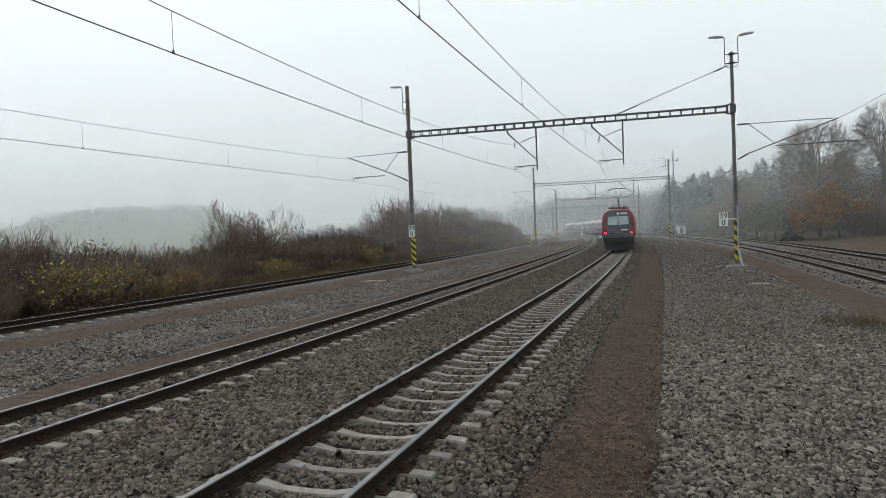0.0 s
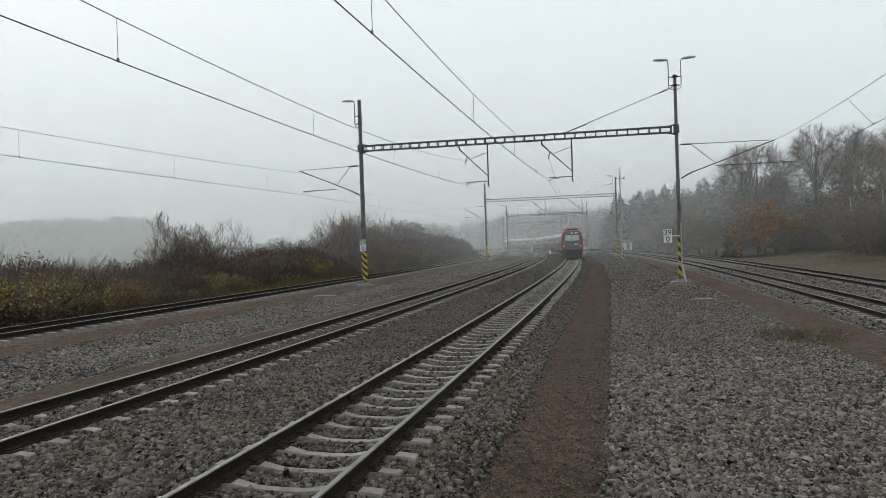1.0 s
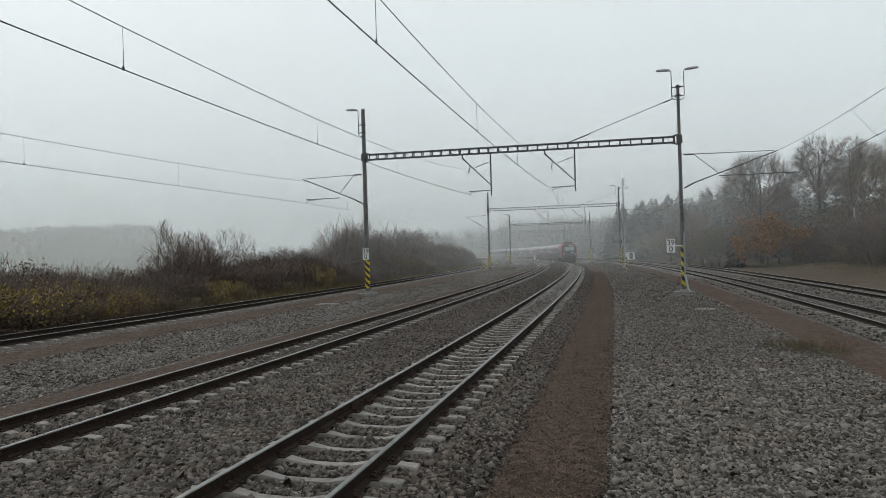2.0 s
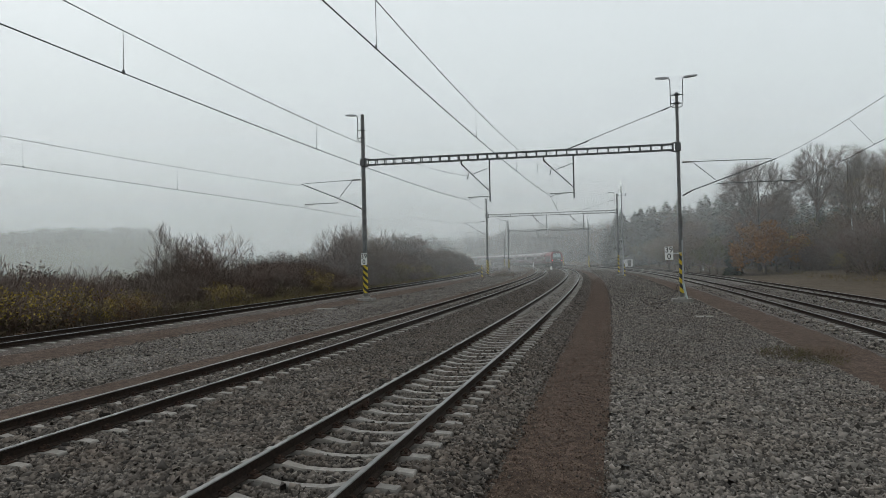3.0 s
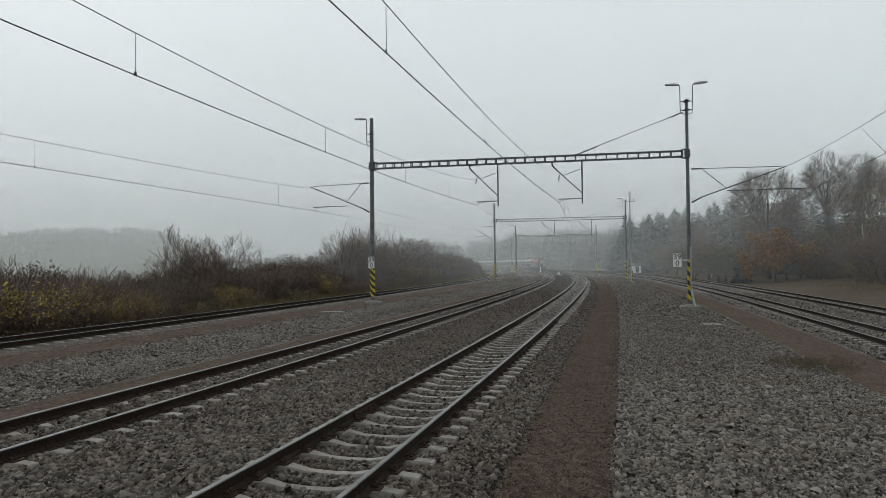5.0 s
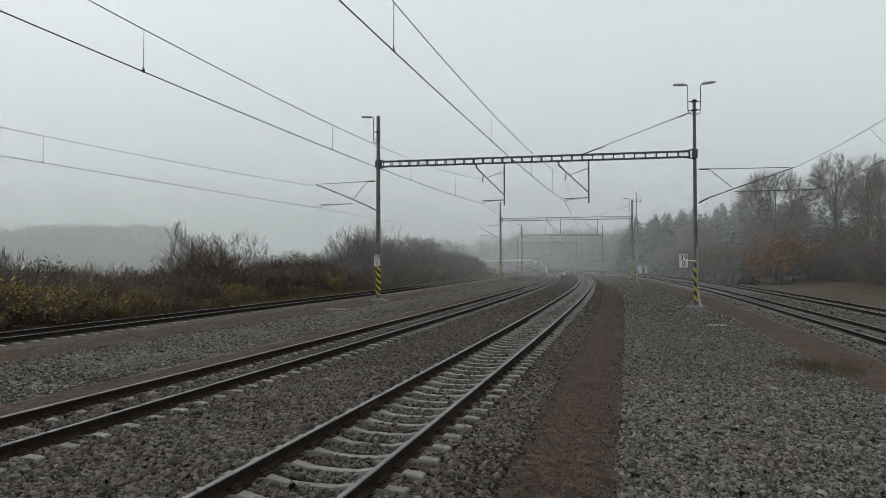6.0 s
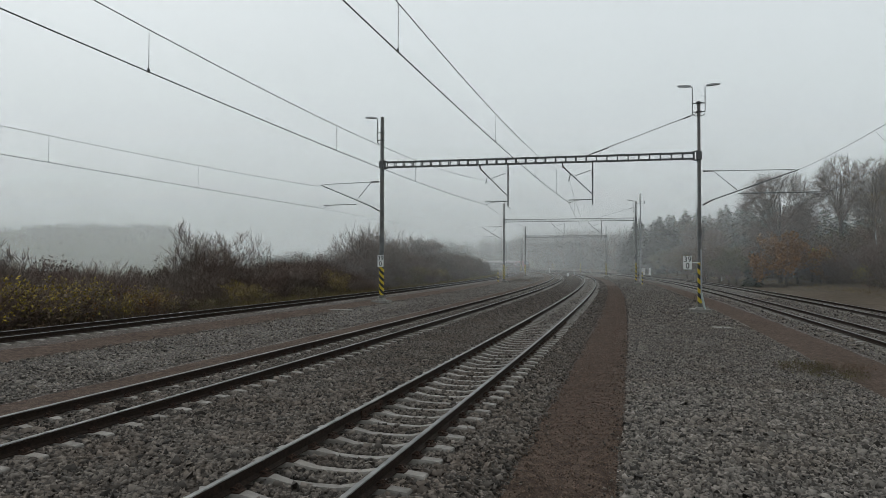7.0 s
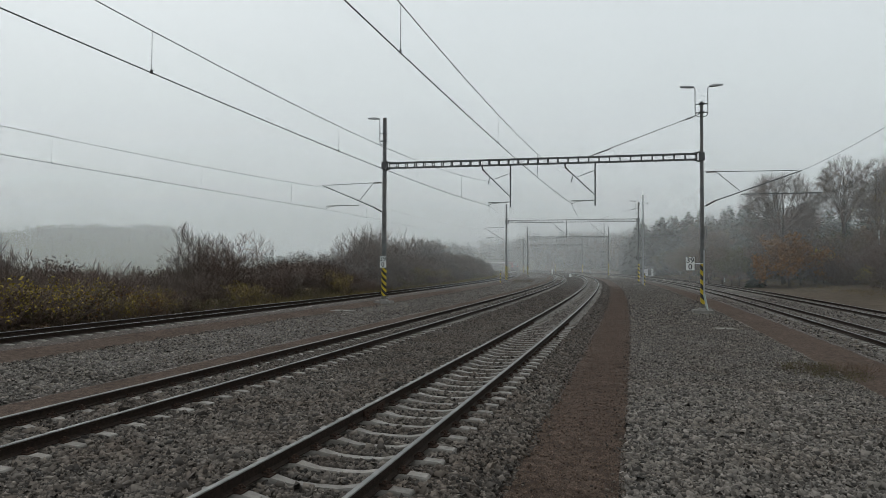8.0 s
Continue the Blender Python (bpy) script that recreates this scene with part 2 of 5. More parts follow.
# ================= mesh building =================
class M:
    """A growing mesh: verts and faces, with a few shapes."""
    def __init__(self):
        self.v, self.f, self.mi = [], [], []

    def add(self, vs, fs, mi=0):
        o = len(self.v)
        self.v += [tuple(x) for x in vs]
        self.f += [tuple(o + i for i in q) for q in fs]
        self.mi += [mi] * len(fs)
        return self

    def box(self, c, size, rz=0.0, mi=0, taper=1.0):
        hx, hy, hz = size[0] / 2, size[1] / 2, size[2] / 2
        co, si = math.cos(rz), math.sin(rz)
        vs = []
        for z, k in ((-hz, 1.0), (hz, taper)):
            for x, y in ((-hx, -hy), (hx, -hy), (hx, hy), (-hx, hy)):
                x, y = x * k, y * k
                vs.append((c[0] + co * x - si * y, c[1] + si * x + co * y, c[2] + z))
        return self.add(vs, [(3, 2, 1, 0), (4, 5, 6, 7), (0, 1, 5, 4), (1, 2, 6, 5), (2, 3, 7, 6), (3, 0, 4, 7)], mi)

    def tube(self, pts, radii, n=6, mi=0, caps=True):
        pts = [Vector(p) for p in pts]
        if not hasattr(radii, "__len__"):
            radii = [radii] * len(pts)
        rings = []
        for i, p in enumerate(pts):
            d = (pts[min(i + 1, len(pts) - 1)] - pts[max(i - 1, 0)]).normalized()
            a = d.cross(Vector((0, 0, 1)) if abs(d.z) < 0.9 else Vector((1, 0, 0))).normalized()
            b = d.cross(a)
            rings += [p + (a * math.cos(2 * math.pi * k / n) + b * math.sin(2 * math.pi * k / n)) * radii[i] for k in range(n)]
        fs = []
        for i in range(len(pts) - 1):
            for k in range(n):
                q = (k + 1) % n
                fs.append((i * n + k, i * n + q, (i + 1) * n + q, (i + 1) * n + k))
        if caps and n > 2:
            fs.append(tuple(range(n - 1, -1, -1)))
            fs.append(tuple((len(pts) - 1) * n + k for k in range(n)))
        return self.add(rings, fs, mi)

    def loft(self, sections, mi=0, caps=True, closed=True):
        """Skin a list of equal-length rings."""
        n = len(sections[0])
        vs = [p for s in sections for p in s]
        fs = []
        for i in range(len(sections) - 1):
            for k in range(n if closed else n - 1):
                q = (k + 1) % n
                fs.append((i * n + k, i * n + q, (i + 1) * n + q, (i + 1) * n + k))
        if caps:
            fs.append(tuple(range(n - 1, -1, -1)))
            fs.append(tuple((len(sections) - 1) * n + k for k in range(n)))
        return self.add(vs, fs, mi)

    def mesh(self, name, mats, smooth=False):
        me = bpy.data.meshes.new(name)
        me.from_pydata(self.v, [], self.f)
        for m in (mats if isinstance(mats, (list, tuple)) else [mats]):
            me.materials.append(m)
        me.polygons.foreach_set("material_index", self.mi)
        if smooth:
            me.polygons.foreach_set("use_smooth", [True] * len(me.polygons))
        bm = bmesh.new()
        bm.from_mesh(me)
        bmesh.ops.recalc_face_normals(bm, faces=bm.faces)
        bm.to_mesh(me)
        bm.free()
        me.update()
        return me


def part(name, m, mats, parent=None, label="", smooth=False, at=None):
    me = m.mesh(name, mats, smooth) if isinstance(m, M) else m
    ob = new(name, me)
    if parent:
        ob.parent = parent
    if at is not None:
        ob.matrix_basis = at
    if label:
        ob["label"] = label
    return ob


def thing(name, at, label, category, group="", kind=""):
    ob = new(name)
    ob.empty_display_size = 0.2
    ob.matrix_basis = at
    return tagged(ob, label, category, group, kind)


# ================= the line: one centreline, everything set out along it =================
STEP = 1.0
LINE_S = np.arange(-70.0, 640.0, STEP)
_k = 0.052 + 0.094 * np.clip(LINE_S / 100 - 0.2, 0, 1.0)
_h = -np.concatenate([[0], np.cumsum((_k[1:] + _k[:-1]) / 2 * STEP / 100)])
LINE_H = _h - np.interp(0, LINE_S, _h) + 0.288
_x = np.concatenate([[0], np.cumsum((np.sin(LINE_H[1:]) + np.sin(LINE_H[:-1])) / 2 * STEP)])
_y = np.concatenate([[0], np.cumsum((np.cos(LINE_H[1:]) + np.cos(LINE_H[:-1])) / 2 * STEP)])
LINE_X = _x - np.interp(0, LINE_S, _x) - 1.411
LINE_Y = _y - np.interp(0, LINE_S, _y) + 8.0


def along(s, u, z=0.0):
    """The point s metres along the near track and u metres to its right."""
    h = np.interp(s, LINE_S, LINE_H)
    return Vector((np.interp(s, LINE_S, LINE_X) + math.cos(h) * u, np.interp(s, LINE_S, LINE_Y) - math.sin(h) * u, z))


def heading(s):
    return float(np.interp(s, LINE_S, LINE_H))


def set_out(s, u, z=0.0):
    """The pose whose y axis runs along the line."""
    p = along(s, u, z)
    return pose(p.x, p.y, p.z, 0, 0, -math.degrees(heading(s)))


TRACKS = {"a": (0.0, 0.0), "b": (-5.24, -0.05), "c": (-15.45, 0.13), "d": (13.25, -0.43), "e": (17.7, -0.38)}

# ================= ground =================
PROFILE = [(-60, -4.5), (-34, -2.2), (-24, -0.75), (-19.0, -0.28), (-17.4, -0.22), (-16.8, -0.10), (-13.6, -0.10), (-13.0, -0.20), (-12.4, -0.27), (-8.1, -0.33),
           (-7.2, -0.36), (-6.7, -0.29), (-3.7, -0.29), (-3.0, -0.33), (-2.3, -0.31), (-1.6, -0.240), (-1.2, -0.248), (-0.72, -0.248), (-0.62, -0.268), (0.62, -0.268), (0.72, -0.248), (1.2, -0.248), (1.5, -0.240), (2.05, -0.36),
           (3.45, -0.38), (8.8, -0.52), (11.0, -0.70), (11.6, -0.665), (15.0, -0.665), (15.4, -0.70), (16.0, -0.62), (19.3, -0.62), (20.2, -0.75), (26, -0.75), (32, -0.2), (60, 3.5)]
PU, PZ = [a for a, b in PROFILE], [b for a, b in PROFILE]


def level(u):
    return float(np.interp(u, PU, PZ))


def strip(name, u0, u1, s0, s1, ds, mat, label, category, lift=0.0, wob=0.0, nu=4):
    """A band of made ground that follows the line, as a slab with uneven edges."""
    m = M()
    us = sorted({u0, u1, *[a for a in PU if u0 < a < u1], *np.linspace(u0, u1, nu)})
    ss = np.arange(s0, s1 + 0.01, ds)
    vs = []
    for s in ss:
        for i, u in enumerate(us):
            edge = i in (0, len(us) - 1)
            w = wob * noise.noise((s * 0.8, u * 3.1, 1.7)) + wob * 0.6 * noise.noise((s * 3.1, u * 1.7, 4.2)) if edge else 0
            dz = 0.02 * noise.noise((s * 0.9, u * 0.9, 0)) + 0.02 * noise.noise((s * 0.3, u * 0.5, 7))
            vs.append(along(s, u + w, level(u) + lift * (0.15 if edge else 1) + dz * (0 if edge else 1)))
    n = len(us)
    fs = [(i * n + k, i * n + k + 1, (i + 1) * n + k + 1, (i + 1) * n + k) for i in range(len(ss) - 1) for k in range(n - 1)]
    m.add(vs, fs)
    ob = part(name, m, mat, smooth=True)
    return tagged(ob, label, category, kind="structure")


def land(x, y, s, u):
    """Height of the land: yard level, a valley on the inner side, a slope on the outer, a low rise beyond the curve."""
    if u < -60:
        z = -4.5 - 9 * min(1, (-u - 60) / 160)
    elif u > 60:
        z = 3.5 + 15 * min(1, (u - 60) / 170)
    else:
        z = level(u) - 0.07
    z += 1.8 * noise.noise((x * 0.012, y * 0.012, 3)) * min(1, max(0, abs(u) - 30) / 60)
    # two hills across the valley
    hill = 34 * math.exp(-((x + 345) ** 2 + (y - 640) ** 2) / (2 * 180 ** 2)) + 9 * math.exp(-((x + 345) ** 2 + (y - 640) ** 2) / (2 * 70 ** 2))
    hill += 10 * math.exp(-((x + 250) ** 2 + (y - 680) ** 2) / (2 * 110 ** 2))
    z += hill * min(1, max(0, -u - 50) / 100)
    z += 5 * noise.noise((x * 0.02, y * 0.02, 8)) * min(1, max(0, y - 420) / 150)
    if s > 330 and not -16 < u < 36:
        z += 8 * min(1, (s - 330) / 90) * max(0.0, min(1, (u + 90) / 60)) * min(1, abs(u - 10) / 40) * max(0.0, min(1, (620 - s) / 100))
    return z


def ground_sheet():
    """The whole land out to the horizon: yard level, a valley on the inner side, a wooded slope on the outer."""
    def spaced(lim, n, p):
        t = np.linspace(-1, 1, n)
        return np.sign(t) * np.abs(t) ** p * lim
    us = sorted({*spaced(2600, 71, 3.2).round(2), *PU, *range(-560, -100, 20)})
    ss = np.concatenate([np.linspace(-2500, -80, 14), np.linspace(-60, 600, 111), np.linspace(615, 960, 24), np.linspace(1020, 2900, 12)])
    m = M()
    vs = []
    for s in ss:
        sc = min(max(s, -60.0), 600.0)
        h = heading(sc)
        for u in us:
            # far to the side the rows fan out in straight lines, to keep them from crossing
            base = along(sc, 0) + Vector((math.sin(h), math.cos(h), 0)) * (s - sc)
            hh = h if abs(u) < 40 else h * max(0.0, 1 - (abs(u) - 40) / 200)
            p = base + Vector((math.cos(hh), -math.sin(hh), 0)) * u
            z = land(p.x, p.y, s, u)
            vs.append((p.x, p.y, z))
    n = len(us)
    fs = [(i * n + k, i * n + k + 1, (i + 1) * n + k + 1, (i + 1) * n + k) for i in range(len(ss) - 1) for k in range(n - 1)]
    m.add(vs, fs)
    tagged(part("ground", m, GRASS_EARTH, smooth=True), "damp autumn grass and earth falling away to a valley", "ground", kind="structure")


ground_sheet()
strip("ground_earth_verge", -19.6, -16.9, -30, 420, 2.0, EARTH, "bare brown earth verge beside the outer track", "ground", 0.012, 0.25)
strip("ballast_bed_c", -17.0, -13.5, -30, 420, 1.0, BALLAST, "dark ballast under the outer track", "ballast", 0.02, 0.05)
strip("path_west", -13.6, -12.2, -30, 420, 1.0, CINDER, "brown cinder strip beside the outer track", "path", 0.016, 0.10)
strip("gravel_field_west", -12.3, -7.9, -30, 300, 0.5, GRAVEL, "pale grey gravel between the tracks", "gravel", 0.028, 0.12, nu=12)
strip("path_middle", -8.0, -6.5, -30, 300, 0.5, CINDER, "brown cinder walkway between gravel and track", "path", 0.016, 0.08)
strip("ballast_bed", -6.75, 2.12, -30, 420, 0.4, BALLAST, "dark grey crushed stone ballast under two tracks", "ballast", 0.012, 0.10, nu=24)
strip("path", 1.95, 3.5, -30, 300, 0.4, CINDER, "reddish brown cinder path beside the track", "path", 0.008, 0.07, nu=8)
strip("gravel_field_east", 3.4, 8.9, -30, 300, 0.5, GRAVEL, "grey gravel field beside the cinder path", "gravel", 0.020, 0.10, nu=14)
strip("path_east", 8.8, 11.1, -30, 300, 0.5, CINDER, "brown cinder strip beside the sidings", "path", 0.012, 0.14)
strip("ballast_bed_east", 11.0, 20.2, -30, 420, 1.0, GRAVEL, "stained ballast under the sidings", "ballast", 0.016, 0.12, nu=10)
strip("ground_earth_east", 20.0, 34.0, -30, 420, 2.0, EARTH, "flat brown earthy ground beyond the sidings", "ground", 0.010, 0.3)

# ================= tracks =================
HEAD = [(-0.036, -0.012), (-0.030, 0.0), (0.030, 0.0), (0.036, -0.012), (0.034, -0.042)]
WEB = [(0.034, -0.042), (0.010, -0.055), (0.010, -0.135), (0.072, -0.158), (0.072, -0.172),
       (-0.072, -0.172), (-0.072, -0.158), (-0.010, -0.135), (-0.010, -0.055), (-0.034, -0.042)]
RAIL = [(-0.036, -0.012), (-0.030, 0.0), (0.030, 0.0), (0.036, -0.012)] + WEB


def rail(u, z, s0, s1, parent):
    ss = np.concatenate([np.arange(s0, min(s1, 120), 1.0), np.arange(120, s1 + 1, 4.0)])
    m = M()
    secs = [[along(s, u + a, z + b) for a, b in RAIL] for s in ss]
    n = len(RAIL)
    vs = [p for q in secs for p in q]
    fs, mi = [], []
    for i in range(len(ss) - 1):
        for k in range(n):
            q = (k + 1) % n
            fs.append((i * n + k, i * n + q, (i + 1) * n + q, (i + 1) * n + k))
            mi.append(1 if k in (0, 1, 2) else 0)
    m.v, m.f, m.mi = [tuple(v) for v in vs], fs, mi
    return part("rail", m, [RAIL_SIDE, RAIL_HEAD], parent)


def sleeper_mesh():
    """A prestressed concrete sleeper: high rail seats, sloping shoulders and a low waist."""
    xs = [(-1.19, 0.0, 0.150), (-1.175, 0.0, 0.148), (-0.98, 0.012, 0.146), (-0.55, 0.012, 0.146), (-0.30, -0.035, 0.118), (0.0, -0.042, 0.112),
          (0.30, -0.035, 0.118), (0.55, 0.012, 0.146), (0.98, 0.012, 0.146), (1.175, 0.0, 0.148), (1.19, 0.0, 0.150)]
    m = M()
    secs = []
    for i, (x, t, w) in enumerate(xs):
        k = 0.02 if i in (0, len(xs) - 1) else 0.0
        top = t - k
        secs.append([(x, -w, -0.19), (x, -w * 0.62, top - 0.02), (x, -w * 0.53, top), (x, w * 0.53, top), (x, w * 0.62, top - 0.02), (x, w, -0.19)])
    m.loft(secs)
    return m.mesh("sleeper", SLEEPER)


def clip_mesh():
    """Base plate edge, sprung clip and screw beside the rail foot."""
    m = M()
    m.box((0, 0, 0.008), (0.13, 0.15, 0.016))
    for y in (-0.045, 0.045):
        m.tube([(-0.05, y, 0.02), (-0.055, y, 0.05), (-0.01, y * 1.25, 0.065), (0.045, y * 1.1, 0.04)], 0.010, 5)
    m.tube([(0.0, 0, 0.01), (0.0, 0, 0.085)], 0.016, 6)
    m.tube([(0.0, 0, 0.045), (0.0, 0, 0.062)], 0.030, 6)
    return m.mesh("rail_clip", CLIP)


SLEEPER_ME, CLIP_ME = sleeper_mesh(), clip_mesh()
TRACK_LABEL = {"a": "ballasted railway track with dark rails on pale concrete sleepers", "b": "second main track with concrete sleepers in dark ballast",
               "c": "outer siding track beside the autumn shrubs", "d": "rusty siding track in stained gravel", "e": "far siding track along the wooded slope"}


def track(key):
    u, z = TRACKS[key]
    t = thing("railway_track", Matrix.Identity(4), TRACK_LABEL[key], "railway track", "railway tracks", "")
    rail(u - 0.7525, z, -30, 560 if key in "ab" else 430, t)
    rail(u + 0.7525, z, -30, 560 if key in "ab" else 430, t)
    near = {"a": (-8, 112), "b": (-8, 112), "c": (2, 100), "d": (4, 80), "e": (16, 80)}[key]
    rnd = random.Random(key)
    s = near[0]
    while s < near[1]:
        p = set_out(s, u + rnd.uniform(-0.012, 0.012), z - 0.186) @ pose(0, 0, 0, 0, 0, rnd.uniform(-0.6, 0.6))
        sl = part("sleeper", SLEEPER_ME, None, t, at=p)
        if (key == "a" and s < 22) or (key == "b" and s < 12):
            for x, f in ((-0.86, 1), (-0.645, 0), (0.645, 1), (0.86, 0)):
                part("rail_clip", CLIP_ME, None, sl, at=pose(x, 0, 0.012, 0, 0, 180 if f else 0))
        s += 0.6
    m = M()
    while s < 300:
        h = -heading(s)
        c = along(s, u, z - 0.215)
        m.box(c, (2.38, 0.20, 0.07), h)
        s += 0.6
    far = part("far_sleepers", m, SLEEPER_FAR, t)
    far["kind"] = "stuff"
    return t


for key in TRACKS:
    near_track = track(key)
    if key == "a":
        # a bolted rail joint
        m = M()
        for side in (-0.028, 0.028):
            m.box((side, 0, -0.095), (0.032, 0.92, 0.085))
            for k in range(4):
                m.tube([(side * 1.2, -0.33 + 0.22 * k, -0.095), (side * 2.3, -0.33 + 0.22 * k, -0.095)], 0.018, 6)
        part("fishplate", m, CLIP, near_track, "rusty bolted rail joint", at=set_out(3.3, -0.7525, 0.0))

# ================= overhead line =================
def writing(body, size, mat, parent, at, extrude=0.004):
    cu = bpy.data.curves.new("lettering", "FONT")
    cu.body, cu.size, cu.extrude, cu.align_x, cu.align_y = body, size, extrude, "CENTER", "CENTER"
    cu.offset = 0.006
    tmp = new("lettering", cu)
    me = bpy.data.meshes.new_from_object(tmp.evaluated_get(bpy.context.evaluated_depsgraph_get()))
    bpy.data.objects.remove(tmp)
    me.materials.clear()
    me.materials.append(mat)
    return part("numeral", me, None, parent, at=at)


def insulator(m, a, b):
    """A ribbed rod insulator from a to b."""
    a, b = Vector(a), Vector(b)
    pts, rad = [], []
    for i in range(13):
        pts.append(a.lerp(b, i / 12))
        rad.append(0.035 if i % 2 else 0.065)
    m.tube(pts, rad, 8)


def street_lamp_head(parent, x, z, side):
    """A bent riser clamped to the mast head with a flat luminaire."""
    m = M()
    m.tube([(x, 0, z - 1.72), (x + side * 0.18, 0, z - 1.75), (x + side * 0.34, 0, z - 1.65), (x + side * 0.36, 0, z - 1.4),
            (x + side * 0.36, 0, z - 0.05), (x + side * 0.44, 0, z + 0.03), (x + side * 0.6, 0, z + 0.05)], 0.028, 6)
    for dz in (-0.98, -1.5):
        m.tube([(x, 0, z + dz), (x + side * 0.36, 0, z + dz)], 0.03, 6)
        m.box((x, 0, z + dz), (0.32, 0.32, 0.07))
    b = part("lamp_bracket", m, STEEL_DARK, parent)
    m = M()
    x0, x1 = x + side * 0.42, x + side * 1.2
    m.loft([[(x0, -0.09, z + 0.03), (x0, 0.09, z + 0.03), (x0, 0.06, z + 0.10), (x0, -0.06, z + 0.10)],
            [(x0 + side * 0.3, -0.14, z + 0.03), (x0 + side * 0.3, 0.14, z + 0.03), (x0 + side * 0.3, 0.09, z + 0.15), (x0 + side * 0.3, -0.09, z + 0.15)],
            [(x1, -0.10, z + 0.08), (x1, 0.10, z + 0.08), (x1, 0.07, z + 0.15), (x1, -0.07, z + 0.15)]])
    part("luminaire", m, LAMP_GREY, parent, "unlit grey street light head")
    return b


def mast(parent, u, base, top, bold, r0=0.165):
    """A stepped tubular steel mast on a concrete foot with a painted warning band."""
    m = M()
    hs = [base, base + 2.9, base + 3.0, base + 6.0, base + 6.1, base + 9.4, base + 9.5, top]
    rs = [r0, r0, r0 * 0.93, r0 * 0.92, r0 * 0.86, r0 * 0.84, r0 * 0.78, r0 * 0.76]
    m.tube([(u, 0, z) for z in hs], rs, 12)
    for z in (base + 2.95, base + 6.05, base + 9.45):
        m.tube([(u, 0, z - 0.03), (u, 0, z + 0.03)], r0 * 1.04, 12)
    pole = part("mast", m, STEEL, parent)
    m = M()
    m.box((u, 0, base - 0.25), (1.25, 1.1, 0.62), taper=0.88)
    m.box((u, 0, base + 0.10), (0.55, 0.55, 0.16), taper=0.8)
    m.tube([(u + 0.2 * a, 0.2 * b, base + 0.1) for a, b in ((1, 1),)] + [(u + 0.2, 0.2, base + 0.26)], 0.02, 6)
    part("foundation", m, CONCRETE, pole)
    m = M()
    m.tube([(0, 0, 0), (0, 0, 2.0 if bold else 2.45)], r0 + 0.006, 14)
    part("warning_band", m, STRIPE_BOLD if bold else STRIPE_FINE, pole, "black and yellow warning stripes", at=pose(u, 0, base + 0.40))
    return pole


def registration(m, x0, z, x1, drop=0.22):
    """A horizontal tube with a cranked steady arm under its end, holding the contact wire at x1."""
    d = 1 if x1 > x0 else -1
    m.tube([(x0, 0, z), (x1, 0, z - 0.02)], 0.03, 6)
    m.tube([(x1 - d * 0.62, 0, z), (x1 - d * 0.62, 0, z - 0.10)], 0.022, 5)
    m.tube([(x1 - d * 0.62, 0, z - 0.08), (x1 - d * 0.30, 0, z - 0.08), (x1, 0, z - drop), (x1, 0, z - drop - 0.06)], 0.018, 5)


def hanger(parent, uh, uw, beam_z, zc, zm):
    """A drop post under the beam with a hinged bracket for one track's wires."""
    m = M()
    m.tube([(uh, 0, beam_z - 0.15), (uh, 0, zc - 0.10)], 0.045, 8)
    part("drop_post", m, STEEL_DARK, parent)
    m = M()
    m.tube([(uh - 1.50, 0, beam_z - 0.75), (uh, 0, zc + 0.55)], 0.035, 6)
    m.tube([(uw + 0.30, 0, zm - 0.05), (uh, 0, zm + 0.35)], 0.02, 5)
    m.tube([(uw + 0.12, 0, zm + 0.12), (uw, 0, zm - 0.35)], 0.03, 5)
    registration(m, uh, zc + 0.24, uw)
    part("bracket", m, STEEL_DARK, parent)
    m = M()
    m.tube([(uh - 1.85, 0, beam_z - 0.2), (uh - 1.82, 0, beam_z - 0.5)], 0.05, 6)
    insulator(m, (uh - 1.82, 0, beam_z - 0.42), (uh - 1.48, 0, beam_z - 0.78))
    part("insulator", m, INSUL, parent)
    m = M()
    insulator(m, (uh, 0, beam_z - 0.7), (uh, 0, beam_z - 1.15))
    part("insulator", m, INSUL, parent)


def cantilever(parent, u, tip, zc, zm, z_low):
    """A hinged cantilever from the mast: top tube, inclined tube, strut and steady arm."""
    d = 1 if tip > u else -1
    z_top = zm + 0.05
    m = M()
    far_x = tip + d * 0.25 if d < 0 else tip - 1.0
    m.tube([(u + d * 0.75, 0, z_top + 0.12), (far_x - d * 0.25, 0, z_top + 0.05)], 0.022, 6)
    m.tube([(u + d * 0.75, 0, z_low + 0.3), (far_x, 0, z_top + 0.05)], 0.035, 6)
    kx = u + d * (1.85 if d < 0 else 2.15)
    k = (kx - (u + d * 0.75)) / (far_x - (u + d * 0.75))
    kz = z_low + 0.3 + k * (z_top - z_low - 0.25)
    m.tube([(u + d * 0.78, 0, z_top + 0.12), (kx, 0, kz)], 0.02, 5)
    registration(m, kx, min(kz, zc + 0.25), tip)
    part("cantilever", m, STEEL_DARK, parent)
    m = M()
    insulator(m, (u + d * 0.22, 0, z_top + 0.12), (u + d * 0.78, 0, z_top + 0.12))
    part("insulator", m, INSUL, parent)
    m = M()
    insulator(m, (u + d * 0.20, 0, z_low), (u + d * 0.76, 0, z_low + 0.31))
    part("insulator", m, INSUL, parent)


